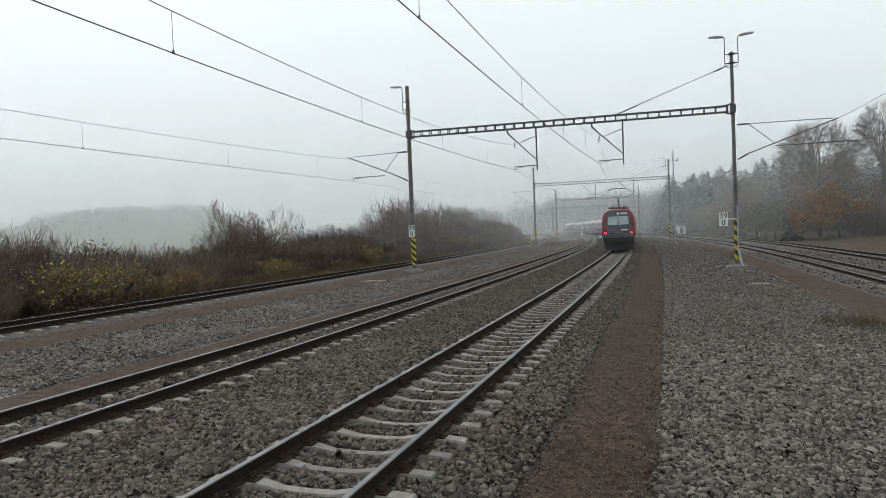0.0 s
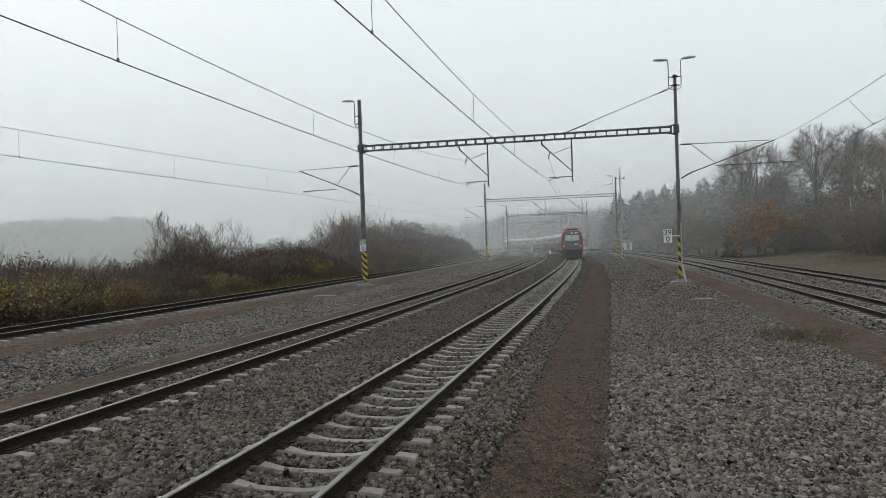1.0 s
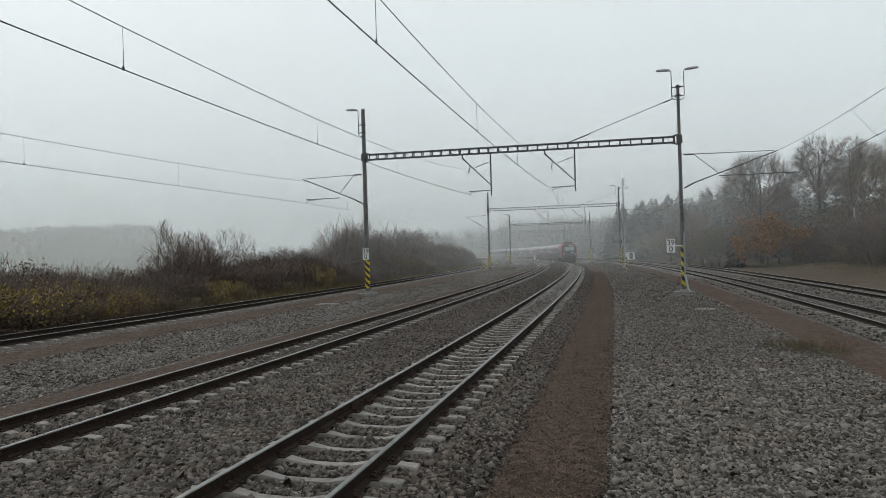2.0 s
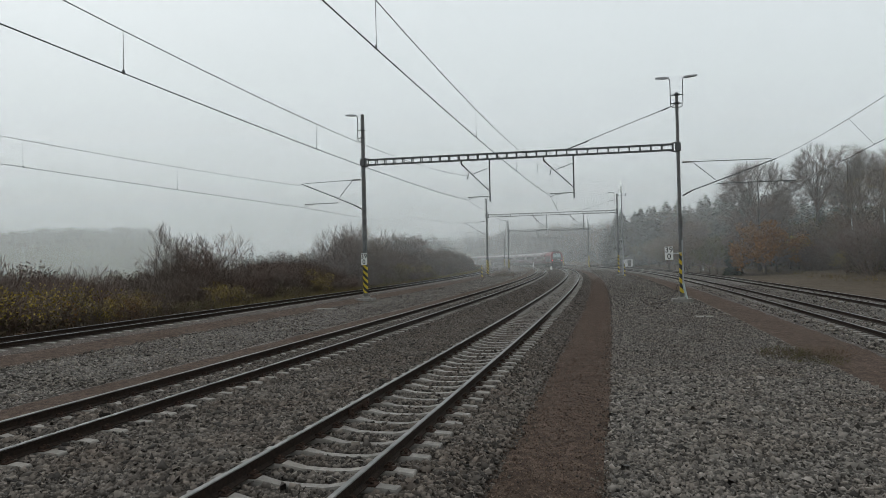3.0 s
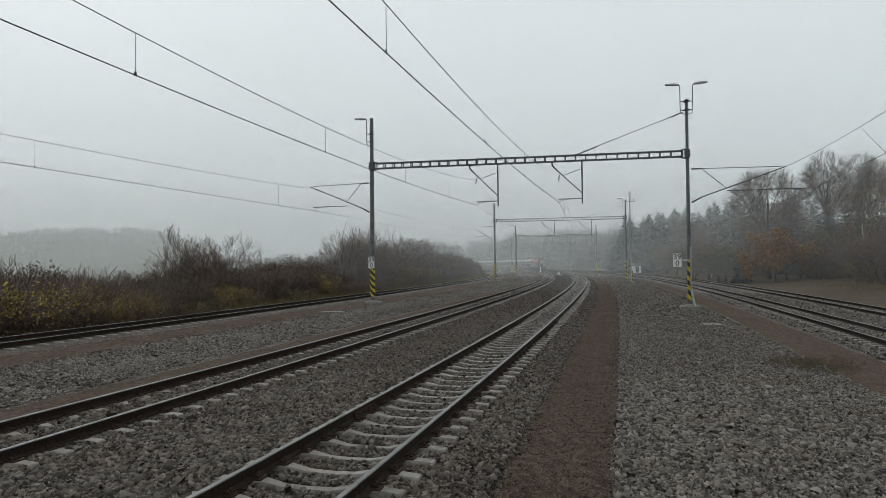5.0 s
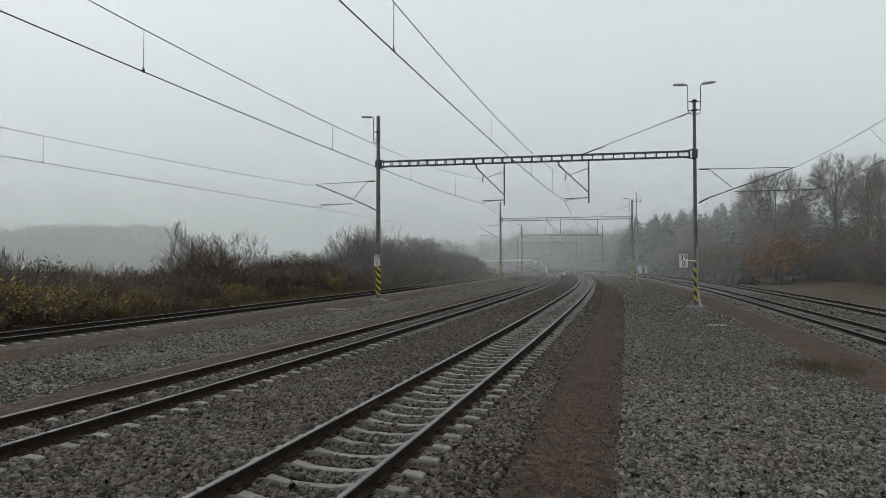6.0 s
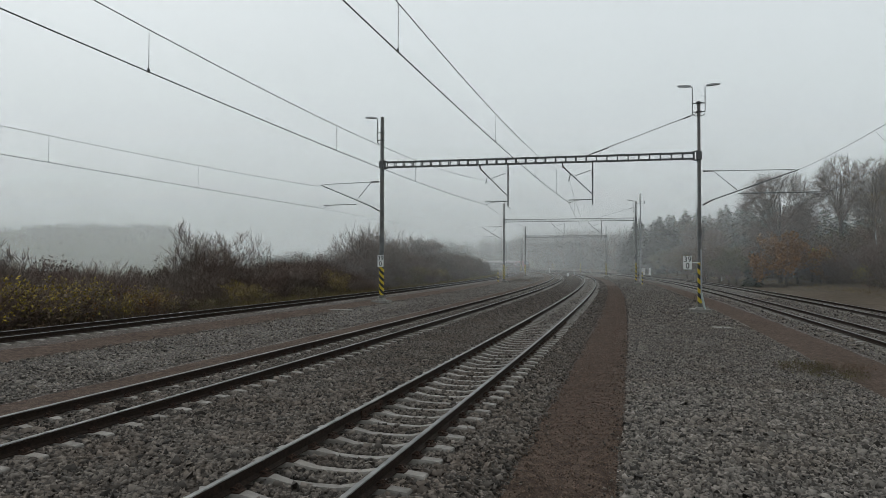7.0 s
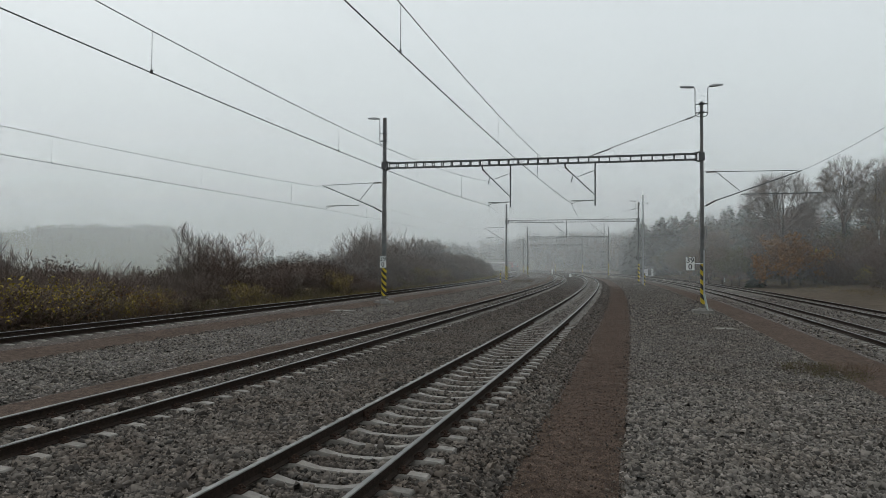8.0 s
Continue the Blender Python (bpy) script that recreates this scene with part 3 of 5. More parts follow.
def beam(parent, u0, u1, z0, z1):
    m = M()
    n = int(round((u1 - u0) / 0.66))
    f = lambda u: z0 + (z1 - z0) * (u - u0) / (u1 - u0)
    for y in (-0.19, 0.19):
        for dz in (-0.17, 0.17):
            a, b = u0 + 0.25, u1 - 0.25
            m.loft([[(a, y - 0.028, f(a) + dz - 0.030), (a, y + 0.028, f(a) + dz - 0.030), (a, y + 0.028, f(a) + dz + 0.030), (a, y - 0.028, f(a) + dz + 0.030)],
                    [(b, y - 0.028, f(b) + dz - 0.030), (b, y + 0.028, f(b) + dz - 0.030), (b, y + 0.028, f(b) + dz + 0.030), (b, y - 0.028, f(b) + dz + 0.030)]])
    for i in range(n + 1):
        u = u0 + 0.3 + (u1 - u0 - 0.6) * i / n
        for y in (-0.19, 0.19):
            m.box((u, y, f(u)), (0.075, 0.02, 0.36))
        for dz in (-0.19, 0.19):
            m.box((u, 0, f(u) + dz), (0.08, 0.40, 0.02))
    b = part("beam", m, STEEL_DARK, parent)
    for u, d in ((u0, 1), (u1, -1)):
        m = M()
        m.box((u, 0, f(u)), (0.30, 0.44, 0.48))
        m.tube([(u + d * 0.1, 0, f(u) - 0.30), (u + d * 0.42, 0, f(u) - 0.2)], 0.05, 6)
        m.tube([(u + d * 0.1, 0, f(u) + 0.30), (u + d * 0.42, 0, f(u) + 0.2)], 0.05, 6)
        part("clamp", m, STEEL_DARK, b)
    return b


def km_sign(parent, u, z, w, h, arm=0.0):
    m = M()
    m.box((0, 0, 0), (w, 0.02, h))
    for e in (-1, 1):
        m.box((0, 0.014, e * (h / 2 - 0.06)), (w * 0.9, 0.02, 0.04))
    pl = part("sign", m, WHITE, parent, "white kilometre sign with black numerals", at=pose(u, -0.22, z))
    for body, dz in (("39", 0.165 * h / 0.7), ("0", -0.175 * h / 0.7)):
        writing(body, 0.40 * h / 0.7, BLACK, pl, pose(0, -0.016, dz, 90, 0, 0))
    m = M()
    for dz in (0.0,):
        m.tube([(u, -0.2, z + dz), (u + (arm or 0.0), -0.12 if arm else 0.0, z + dz)], 0.025, 6)
    part("sign_bracket", m, WHITE if arm else STEEL_DARK, parent)


GANTRIES = [  # s, left mast u, right mast u, left and right beam heights, left and right mast tops
    (34.5, -12.53, 7.64, 9.08, 8.91, 12.35, 12.2), (89.0, -12.35, 6.35, 8.75, 8.80, 11.3, 11.3),
    (145.0, -12.2, 5.9, 8.70, 8.75, 11.0, 11.0), (203.0, -11.9, 6.6, 8.7, 8.7, 10.9, 10.9), (262.0, -11.5, 7.4, 8.7, 8.7, 10.9, 10.9)]
# contact wire: s, u, height; the heights of the carrier wire above it
WIRE_A = [(-21, 0.3), (34.5, -0.05), (89, 0.15), (145, -0.15), (203, 0.15), (262, 0.0), (320, 0.0), (378, 0)]
WIRE_B = [(-21, -3.6), (34.5, -5.37), (89, -5.1), (145, -5.3), (203, -5.1), (262, -5.2), (320, -5.2), (378, -5.2)]
WIRE_C = [(-21, -18.7), (34.5, -16.87), (89, -15.4), (145, -15.2), (203, -15.2), (262, -15.2)]
WIRE_D = [(-21, 9.6), (34.5, 14.05), (89, 13.3), (145, 13.2), (203, 13.2)]
CARRIER_D = {34.5: -1.1, 89: -1.0, 145: -1.0, 203: -1.0}   # the carrier hangs off to the mast side

for gi, (s, ul, ur, zl, zr, tl, tr) in enumerate(GANTRIES):
    g = thing("catenary_gantry", set_out(s, 0), ("grey steel portal over two tracks with lattice beam and street lamps" if gi == 0 else
              "hazy steel catenary portal across the curving tracks"), "catenary portal", "catenary portals")
    bl, br = level(ul) + 0.12, level(ur) + 0.18
    mast(g, ul, bl, tl, True)
    pr = mast(g, ur, br, tr, False, 0.120)
    beam(g, ul, ur, zl, zr)
    mid = lambda u: zl + (zr - zl) * (u - ul) / (ur - ul)
    for uh, wires in ((1.48, WIRE_A), (-3.95, WIRE_B)):
        uw = [b for a, b in wires if a == s][0]
        hanger(g, uw + 1.47, uw, mid(uh), 6.2, 7.95)
    cl = [b for a, b in WIRE_C if a == s][0]
    cantilever(g, ul, cl, 6.2, 7.78, 5.97)
    if gi < 4:
        dl = [b for a, b in WIRE_D if a == s][0]
        cantilever(g, ur, dl, 6.35, 7.8, 5.95)
    m = M()
    for y in (-0.05, 0.05):
        m.tube([(ur - 0.15, y, tr - 0.75), (1.0, y, mid(1.0) + 0.2)], 0.010, 4)
    insulator(m, (ur - 0.5, 0, tr - 0.88), (ur - 0.9, 0, tr - 1.03))
    m.tube([(2.4, 0, mid(2.4) + 0.66), (1.0, 0, mid(1.0) + 0.18)], 0.03, 5)
    part("tie_rod", m, STEEL_DARK, g)
    if gi == 0:
        street_lamp_head(pr, ur, tr + 0.85, -1)
        street_lamp_head(pr, ur, tr + 0.85, 1)
        street_lamp_head(g.children[0], ul, tl - 0.08, -1)
        km_sign(g, ul + 0.0, 2.56, 0.42, 0.78)
        km_sign(g, ur - 0.70, 2.50, 0.48, 0.80, 0.7)
        m = M()
        m.tube([(ur + 0.07, -0.155, br + 3.6), (ur + 0.07, -0.155, br + 1.0)], 0.045, 8)
        part("conduit", m, LAMP_GREY, pr, "grey cable conduit strapped to the mast")
        m = M()
        m.tube([(ur + 0.07, -0.165, br + 1.02), (ur + 0.09, -0.17, br + 0.9), (ur + 0.26, -0.2, br + 0.02)], 0.062, 8)
        part("conduit_foot", m, PALE_PIPE, pr, "pale plastic cable guard at the foot of the mast")
        m = M()
        for k in range(5):
            m.tube([(ur + 0.16 + 0.06 * math.cos(a), -0.16 - 0.01 * k, br + 4.6 + 0.45 * math.sin(a)) for a in np.linspace(0.2 * k, 6.3 + 0.2 * k, 15)], 0.012, 4)
        part("cable_coil", m, BLACK, pr)
        m = M()
        m.tube([(ur - 0.25, -0.1, br + 0.9), (ur - 0.42, -0.2, br + 0.45), (ur - 0.75, -0.3, br + 0.02), (ur - 1.6, -0.4, br - 0.12)], 0.018, 5)
        part("earth_cable", m, BLACK, pr)
    elif gi in (1, 2):
        street_lamp_head(pr if gi == 1 else g.children[0], ur if gi == 1 else ul, (tr if gi == 1 else tl) + 0.1, -1)


def catenary(wires, zc, gap_top, gap_mid, label, sag=0.24, aside={}, near=None, ends=(7.35, 7.35)):
    """One track's contact and carrier wires with droppers."""
    t = thing("overhead_wire", Matrix.Identity(4), label, "overhead wire", "overhead wires")
    mc, mm, md = M(), M(), []
    pc, pm = [], []
    for (s0, u0), (s1, u1) in zip(wires, wires[1:]):
        z0 = near if near and s0 < 0 else zc
        a, b = along(s0, u0, z0), along(s1, u1, zc)
        a2, b2 = along(s0, u0 + aside.get(s0, 0), z0), along(s1, u1 + aside.get(s1, 0), zc)
        for i in range(24):
            k = i / 24
            w = 4 * k * (1 - k)
            p = a.lerp(b, k) - Vector((0, 0, sag * w))
            pc.append(p)
            pm.append(a2.lerp(b2, k) + Vector((0, 0, gap_top - (gap_top - gap_mid) * w - sag * w)))
        first, rest = ends[0], s1 - s0 - ends[0] - ends[1]
        n = max(2, int(round(rest / 8.15)) + 1)
        for i in range(n):
            k = (first + rest * i / (n - 1)) / (s1 - s0)
            w = 4 * k * (1 - k)
            p = a.lerp(b, k) - Vector((0, 0, sag * w))
            m = M()
            m.tube([p, a2.lerp(b2, k) + Vector((0, 0, gap_top - (gap_top - gap_mid) * w - sag * w))], 0.0055, 4)
            m.box(p + Vector((0, 0, 0.02)), (0.03, 0.05, 0.07))
            md.append(m)
    mc.tube(pc, 0.011, 5)
    mm.tube(pm, 0.009, 5)
    part("contact_wire", mc, WIRE, t)
    part("carrier_wire", mm, WIRE, t)
    for m in md:
        part("dropper", m, WIRE, t)
    return t


catenary(WIRE_A, 6.28, 1.60, 0.78, "thin contact and carrier wires over the near track", 0.48)
catenary(WIRE_B, 6.24, 1.60, 0.72, "thin contact and carrier wires over the second track", 0.53, ends=(6.95, 7.75))
catenary(WIRE_C, 6.20, 1.50, 1.00, "thin contact and carrier wires beside the shrubs", 0.10, near=6.45, ends=(7.5, 4.55))
catenary(WIRE_D, 6.35, 1.50, 0.85, "thin contact and carrier wires over the siding", aside=CARRIER_D)

# ================= the train =================
RED = material("deep_red_coach_paint", (0.050, 0.012, 0.016), (0.066, 0.015, 0.019), 2, 0.4, c3=(0.04, 0.012, 0.014), scale3=0.8, amount3=0.4)
RED_BRIGHT = material("bright_red_paint", (0.15, 0.016, 0.022), (0.19, 0.020, 0.026), 3, 0.4)
CAB_GREY = material("dark_grey_cab_paint", (0.045, 0.048, 0.052), (0.07, 0.073, 0.078), 3, 0.45)
ROOF = material("pale_grey_roof", (0.34, 0.31, 0.32), (0.42, 0.39, 0.40), 2, 0.55, c3=(0.2, 0.17, 0.16), scale3=0.7)
UNDER = material("dirty_underframe", (0.02, 0.019, 0.018), (0.04, 0.037, 0.034), 6, 0.8)
GLASS = material("dark_tinted_glass", (0.02, 0.025, 0.028), (0.03, 0.035, 0.04), 2, 0.08)
# windscreen: the sky's reflection is painted in as a pale base colour
SCREEN = material("windscreen_painted_sky", (0.22, 0.27, 0.28), (0.32, 0.37, 0.38), 1.5, 0.06)
TAIL_RED = lamp_glow("red_tail_lamp", (1.0, 0.02, 0.03), 2.5)


def mirror(half):
    return half + [(-x, z) for x, z in reversed(half)]


LOCO_SEC = mirror([(1.30, 0.95), (1.47, 1.15), (1.50, 1.6), (1.50, 1.9), (1.50, 2.75), (1.42, 3.3), (1.24, 3.68), (0.9, 3.86), (0.45, 3.92)])
CAR_SEC = mirror([(1.20, 0.55), (1.38, 0.8), (1.42, 1.5), (1.42, 2.7), (1.36, 3.2)])
CAR_ROOF = mirror([(1.365, 3.18), (1.28, 3.5), (1.0, 3.83), (0.5, 4.0)])


def bogie(parent, y, span=2.5):
    b = M()
    for x in (-1.0, 1.0):
        b.box((x, y, 0.62), (0.14, span + 1.0, 0.28))
        b.box((x, y, 0.85), (0.2, 0.9, 0.25))
    b.box((0, y, 0.6), (1.8, 0.5, 0.25))
    ob = part("bogie", b, UNDER, parent)
    for dy in (-span / 2, span / 2):
        for x in (-0.7525, 0.7525):
            w = M()
            w.tube([(x - 0.065, y + dy, 0.46), (x + 0.065, y + dy, 0.46)], 0.46, 16)
            part("wheel", w, UNDER, ob)


def locomotive():
    t = thing("locomotive", Matrix.Identity(4), "red and dark grey electric locomotive with lit red tail lamps", "locomotive")
    L = 9.5
    def ring(y, k, sec, zc=2.3):
        out = []
        for x, z in sec:
            zz = zc + (z - zc) * (0.5 + 0.5 * k)
            rake = max(0.0, zz - 1.9) * 0.30
            out.append((x * k, y + (rake if y < 0 else -rake), zz))
        return out
    m = M()
    m.loft([ring(-L, 0.90, LOCO_SEC), ring(-L + 0.10, 0.97, LOCO_SEC), ring(-L + 0.5, 1.0, LOCO_SEC), [(x, -L + 2.2, z) for x, z in LOCO_SEC],
            [(x, L - 2.2, z) for x, z in LOCO_SEC], ring(L - 0.5, 1.0, LOCO_SEC), ring(L - 0.1, 0.97, LOCO_SEC), ring(L, 0.90, LOCO_SEC)])
    body = part("body", m, RED_BRIGHT, t, "red locomotive body")
    fy = lambda z: -L - 0.012 + max(0.0, z - 1.9) * 0.30
    def panel(name, pts, mat, lift, label=""):
        m = M()
        fr = [(x, fy(z) - lift - 0.05, z) for x, z in pts]
        bk = [(x, fy(z) + 0.05, z) for x, z in pts]
        m.loft([bk, fr])
        return part(name, m, mat, body, label)
    panel("front_panel", [(-1.36, 1.28), (1.36, 1.28), (1.40, 2.0), (1.08, 2.46), (1.04, 3.3), (0.80, 3.74), (-0.80, 3.74), (-1.04, 3.3), (-1.08, 2.46), (-1.40, 2.0)], CAB_GREY, 0.015, "dark grey front panel")
    panel("valance", [(-1.30, 0.96), (1.30, 0.96), (1.36, 1.27), (-1.36, 1.27)], UNDER, 0.02, "dirty black lower front")
    panel("windscreen", [(-0.94, 2.48), (-0.04, 2.44), (-0.04, 3.25), (-0.90, 3.22)], SCREEN, 0.035, "tall split windscreen with the pale sky's reflection put into its colour")
    panel("windscreen", [(0.04, 2.44), (0.94, 2.48), (0.90, 3.22), (0.04, 3.25)], SCREEN, 0.035)
    panel("headlight", [(-0.09, 3.42), (0.09, 3.42), (0.09, 3.58), (-0.09, 3.58)], WHITE, 0.03, "unlit top headlight")
    for x in (0.25, 0.42, 0.56, 0.70):
        panel("marking", [(x, 3.45), (x + 0.1, 3.45), (x + 0.1, 3.56), (x, 3.56)], WHITE, 0.02)
    panel("marking", [(0.25, 1.93), (0.85, 1.93), (0.85, 2.01), (0.25, 2.01)], WHITE, 0.03)
    panel("marking", [(0.1, 1.92), (0.2, 1.92), (0.2, 2.02), (0.1, 2.02)], RED_BRIGHT, 0.03)
    for d in (-1, 1):
        m = M()
        c = (d * 1.16, fy(1.72) - 0.09, 1.72)
        m.tube([(c[0], c[1] + 0.08, c[2]), (c[0], c[1], c[2])], 0.09, 14)
        part("tail_lamp", m, TAIL_RED, body, "glowing red tail lamp")
        panel("lamp_surround", [(d * 1.16 - 0.15, 1.90), (d * 1.16 + 0.15, 1.90), (d * 1.16 + 0.15, 2.10), (d * 1.16 - 0.15, 2.10)], RED_BRIGHT, 0.03, "red block above the tail lamp")
        panel("lamp_housing", [(d * 1.16 - 0.19, 1.42), (d * 1.16 + 0.19, 1.42), (d * 1.16 + 0.19, 2.15), (d * 1.16 - 0.19, 2.15)], CAB_GREY, 0.012)
        m = M()
        m.tube([(d * 0.35, fy(2.4) - 0.05, 2.36), (d * 0.42, fy(3.1) - 0.07, 3.1)], 0.02, 4)
        part("wiper", m, BLACK, body)
        m = M()
        m.tube([(d * 0.875, -L + 0.1, 1.06), (d * 0.875, -L - 0.45, 1.06)], 0.10, 10)
        m.tube([(d * 0.875, -L - 0.45, 1.06), (d * 0.875, -L - 0.52, 1.06)], 0.24, 14)
        part("buffer", m, UNDER, t)
        m = M()
        m.box((d * 1.506, 0, 2.05), (0.02, 14.5, 1.5))
        part("side_panel", m, CAB_GREY, body, "dark grey flank panel")
    m = M()
    m.box((0, -L + 0.1, 0.98), (2.7, 0.3, 0.42))
    m.box((0, -L - 0.12, 1.0), (0.35, 0.3, 0.3))
    m.tube([(0, -L - 0.1, 0.95), (0, -L - 0.3, 0.75), (0, -L - 0.2, 0.5)], 0.05, 6)
    for x in (-0.4, 0.4, 0.6):
        m.tube([(x, -L - 0.05, 0.9), (x, -L - 0.22, 0.65), (x, -L - 0.1, 0.45)], 0.03, 5)
    part("buffer_beam", m, UNDER, t)
    m = M()
    m.loft([[(-1.3, -L + 0.35, 0.18), (1.3, -L + 0.35, 0.18), (1.35, -L + 0.25, 0.8), (-1.35, -L + 0.25, 0.8)],
            [(-1.2, -L - 0.1, 0.15), (1.2, -L - 0.1, 0.15), (1.25, -L - 0.05, 0.75), (-1.25, -L - 0.05, 0.75)]])
    part("snow_plough", m, UNDER, t)
    m = M()
    m.box((0, 0, 0.65), (2.5, 5.5, 0.6))
    part("underframe", m, UNDER, t)
    for y in (-5.0, 5.0):
        bogie(t, y, 2.9)
    m = M()
    m.box((0, 0, 3.98), (1.5, 13.0, 0.22))
    for y in (-6.5, -4.2, 4.2, 6.5):
        m.box((0, y, 4.1), (1.9, 0.25, 0.12))
    for x, y in ((-0.5, -5.8), (0.5, -5.8), (-0.5, -4.8), (0.5, -4.8), (0, 0), (0, 2)):
        m.tube([(x, y, 4.0), (x, y, 4.35)], 0.07, 8)
    part("roof_equipment", m, UNDER, t)
    m = M()
    m.tube([(0, -3.9, 4.25), (0, -6.0, 5.05)], 0.06, 6)
    for d in (-1, 1):
        m.tube([(0, -6.0, 5.05), (d * 0.35, -4.6, 6.02)], 0.03, 5)
    for y in (-4.85, -4.35):
        m.tube([(-0.98, y, 5.85), (-0.75, y, 6.03), (-0.55, y, 6.06), (0.55, y, 6.06), (0.75, y, 6.03), (0.98, y, 5.85)], 0.03, 5)
    part("pantograph", m, BLACK, t, "raised black pantograph")
    return t


def coach(last=False):
    t = thing("passenger_coach", Matrix.Identity(4), "deep red passenger coach with pale roof on the curve", "coach", "coaches of the train")
    L = 13.15
    m = M()
    nose = [[(x, -L, z) for x, z in CAR_SEC], [(x, L - (4.0 if last else 0), z) for x, z in CAR_SEC]]
    roof = [[(x, -L, z) for x, z in CAR_ROOF], [(x, L - (4.0 if last else 0), z) for x, z in CAR_ROOF]]
    if last:
        nose += [[(x * k, L - 4.0 + dy, z if z < 2 else 2 + (z - 2) * kz) for x, z in CAR_SEC] for k, dy, kz in ((0.97, 2.0, 0.93), (0.86, 3.3, 0.7), (0.6, 4.0, 0.4))]
        roof += [[(x * k, L - 4.0 + dy, 3.18 + (z - 3.18) * kz - dz) for x, z in CAR_ROOF] for k, dy, kz, dz in ((0.96, 2.0, 0.85, 0.09), (0.84, 3.2, 0.5, 0.4))]
    m.loft(nose)
    body = part("body", m, RED, t)
    m = M()
    m.loft(roof)
    part("roof", m, ROOF, t, "pale grey ribbed roof")
    for d in (-1, 1):
        m = M()
        m.box((d * 1.424, 0, 2.30), (0.02, 2 * L - 6.4, 0.86))
        part("window_band", m, GLASS, body, "dark tinted window band")
        for y in (-L + 1.3, L - (5.2 if last else 1.3)):
            m = M()
            m.box((d * 1.426, y, 1.9), (0.025, 0.92, 2.1))
            dr = part("door", m, RED, body)
            m = M()
            m.box((d * 1.441, y, 2.35), (0.01, 0.5, 0.85))
            part("door_window", m, GLASS, dr)
    m = M()
    m.box((0, 0, 0.55), (2.3, 13.0, 0.5))
    part("underframe", m, UNDER, t)
    m = M()
    m.box((0, -L - 0.1, 2.2), (1.9, 0.35, 2.9))
    part("gangway", m, BLACK, t)
    for y in (-9.5, 9.5):
        bogie(t, y)
    return t


LOCO = locomotive()
first = coach()
COACHES = [first] + [copy_thing(first, Matrix.Identity(4)) for i in range(5)] + [coach(True)]
# the loco's rear end: seconds, metres along the line
RUN = [(0.0, 55.0), (0.5, 68.5), (1.0, 84.0), (1.5, 105.0), (2.0, 126.0), (2.5, 145.0), (3.0, 162.5), (3.5, 177.5), (4.0, 192.0), (4.5, 206.5), (5.0, 221.5),
       (5.5, 236.5), (6.0, 251.5), (6.5, 266.5), (7.0, 281.5), (7.5, 297.0), (8.0, 312.5)]


def on_line(s, reach):
    """A vehicle standing on the near track, its bogies reach metres each side of s."""
    a, b = along(s - reach, 0), along(s + reach, 0)
    c = (a + b) / 2
    return pose(c.x, c.y, 0, 0, 0, -math.degrees(math.atan2(b.x - a.x, b.y - a.y)))


# ================= fog =================
def fog_bank(y, half):
    m = M()
    m.add([(-half, y, -45), (half, y, -45), (half, y + 2, 135), (-half, y + 2, 135)], [(0, 1, 2, 3)])
    ob = part("fog_bank", m, FOG)
    return tagged(ob, "thin veil of drifting grey fog", "fog", kind="structure")


for y in (62, 92, 125, 155, 185, 210, 231, 262, 300, 340, 375, 420, 470, 520, 545, 570, 590, 610):
    fog_bank(y, 500 + y)

# ================= vegetation =================
BARK = material("grey_brown_bark", (0.045, 0.036, 0.030), (0.085, 0.068, 0.056), 9, 0.95, 0, 0.5, 40)
TWIG = material("bare_brown_twigs", (0.1077, 0.0836, 0.0697), (0.1774, 0.1394, 0.1166), 3, 0.95, c3=(0.1267, 0.0697, 0.0570), scale3=0.25)
BIRCH = material("white_birch_bark", (0.42, 0.41, 0.39), (0.55, 0.54, 0.52), 3, 0.8, c3=(0.06, 0.055, 0.05), scale3=4, amount3=0.9)


def leaf_material(name, c1, c2, c3):
    return material(name, c1, c2, 2.5, 0.8, island=0.35, c3=c3, scale3=0.5, amount3=0.7, spec=0.2)


LEAF_YELLOW = leaf_material("yellow_autumn_leaves", (0.250, 0.175, 0.030), (0.370, 0.275, 0.045), (0.150, 0.140, 0.035))
LEAF_BROWN = leaf_material("dry_brown_leaves", (0.0936, 0.0655, 0.0468), (0.1560, 0.1030, 0.0686), (0.1014, 0.0905, 0.0468))
LEAF_DARK = leaf_material("dark_purple_brown_leaves", (0.066, 0.048, 0.041), (0.110, 0.079, 0.063), (0.080, 0.058, 0.046))
LEAF_RUST = leaf_material("rust_autumn_leaves", (0.160, 0.074, 0.026), (0.250, 0.118, 0.038), (0.120, 0.066, 0.030))
LEAF_OLIVE = leaf_material("olive_leaves", (0.0660, 0.0660, 0.0264), (0.1140, 0.1020, 0.0384), (0.0600, 0.0420, 0.0264))
NEEDLE = leaf_material("dark_spruce_needles", (0.018, 0.028, 0.016), (0.032, 0.045, 0.026), (0.028, 0.032, 0.020))
GRASS = leaf_material("dry_grass", (0.14, 0.105, 0.05), (0.20, 0.155, 0.075), (0.09, 0.08, 0.035))


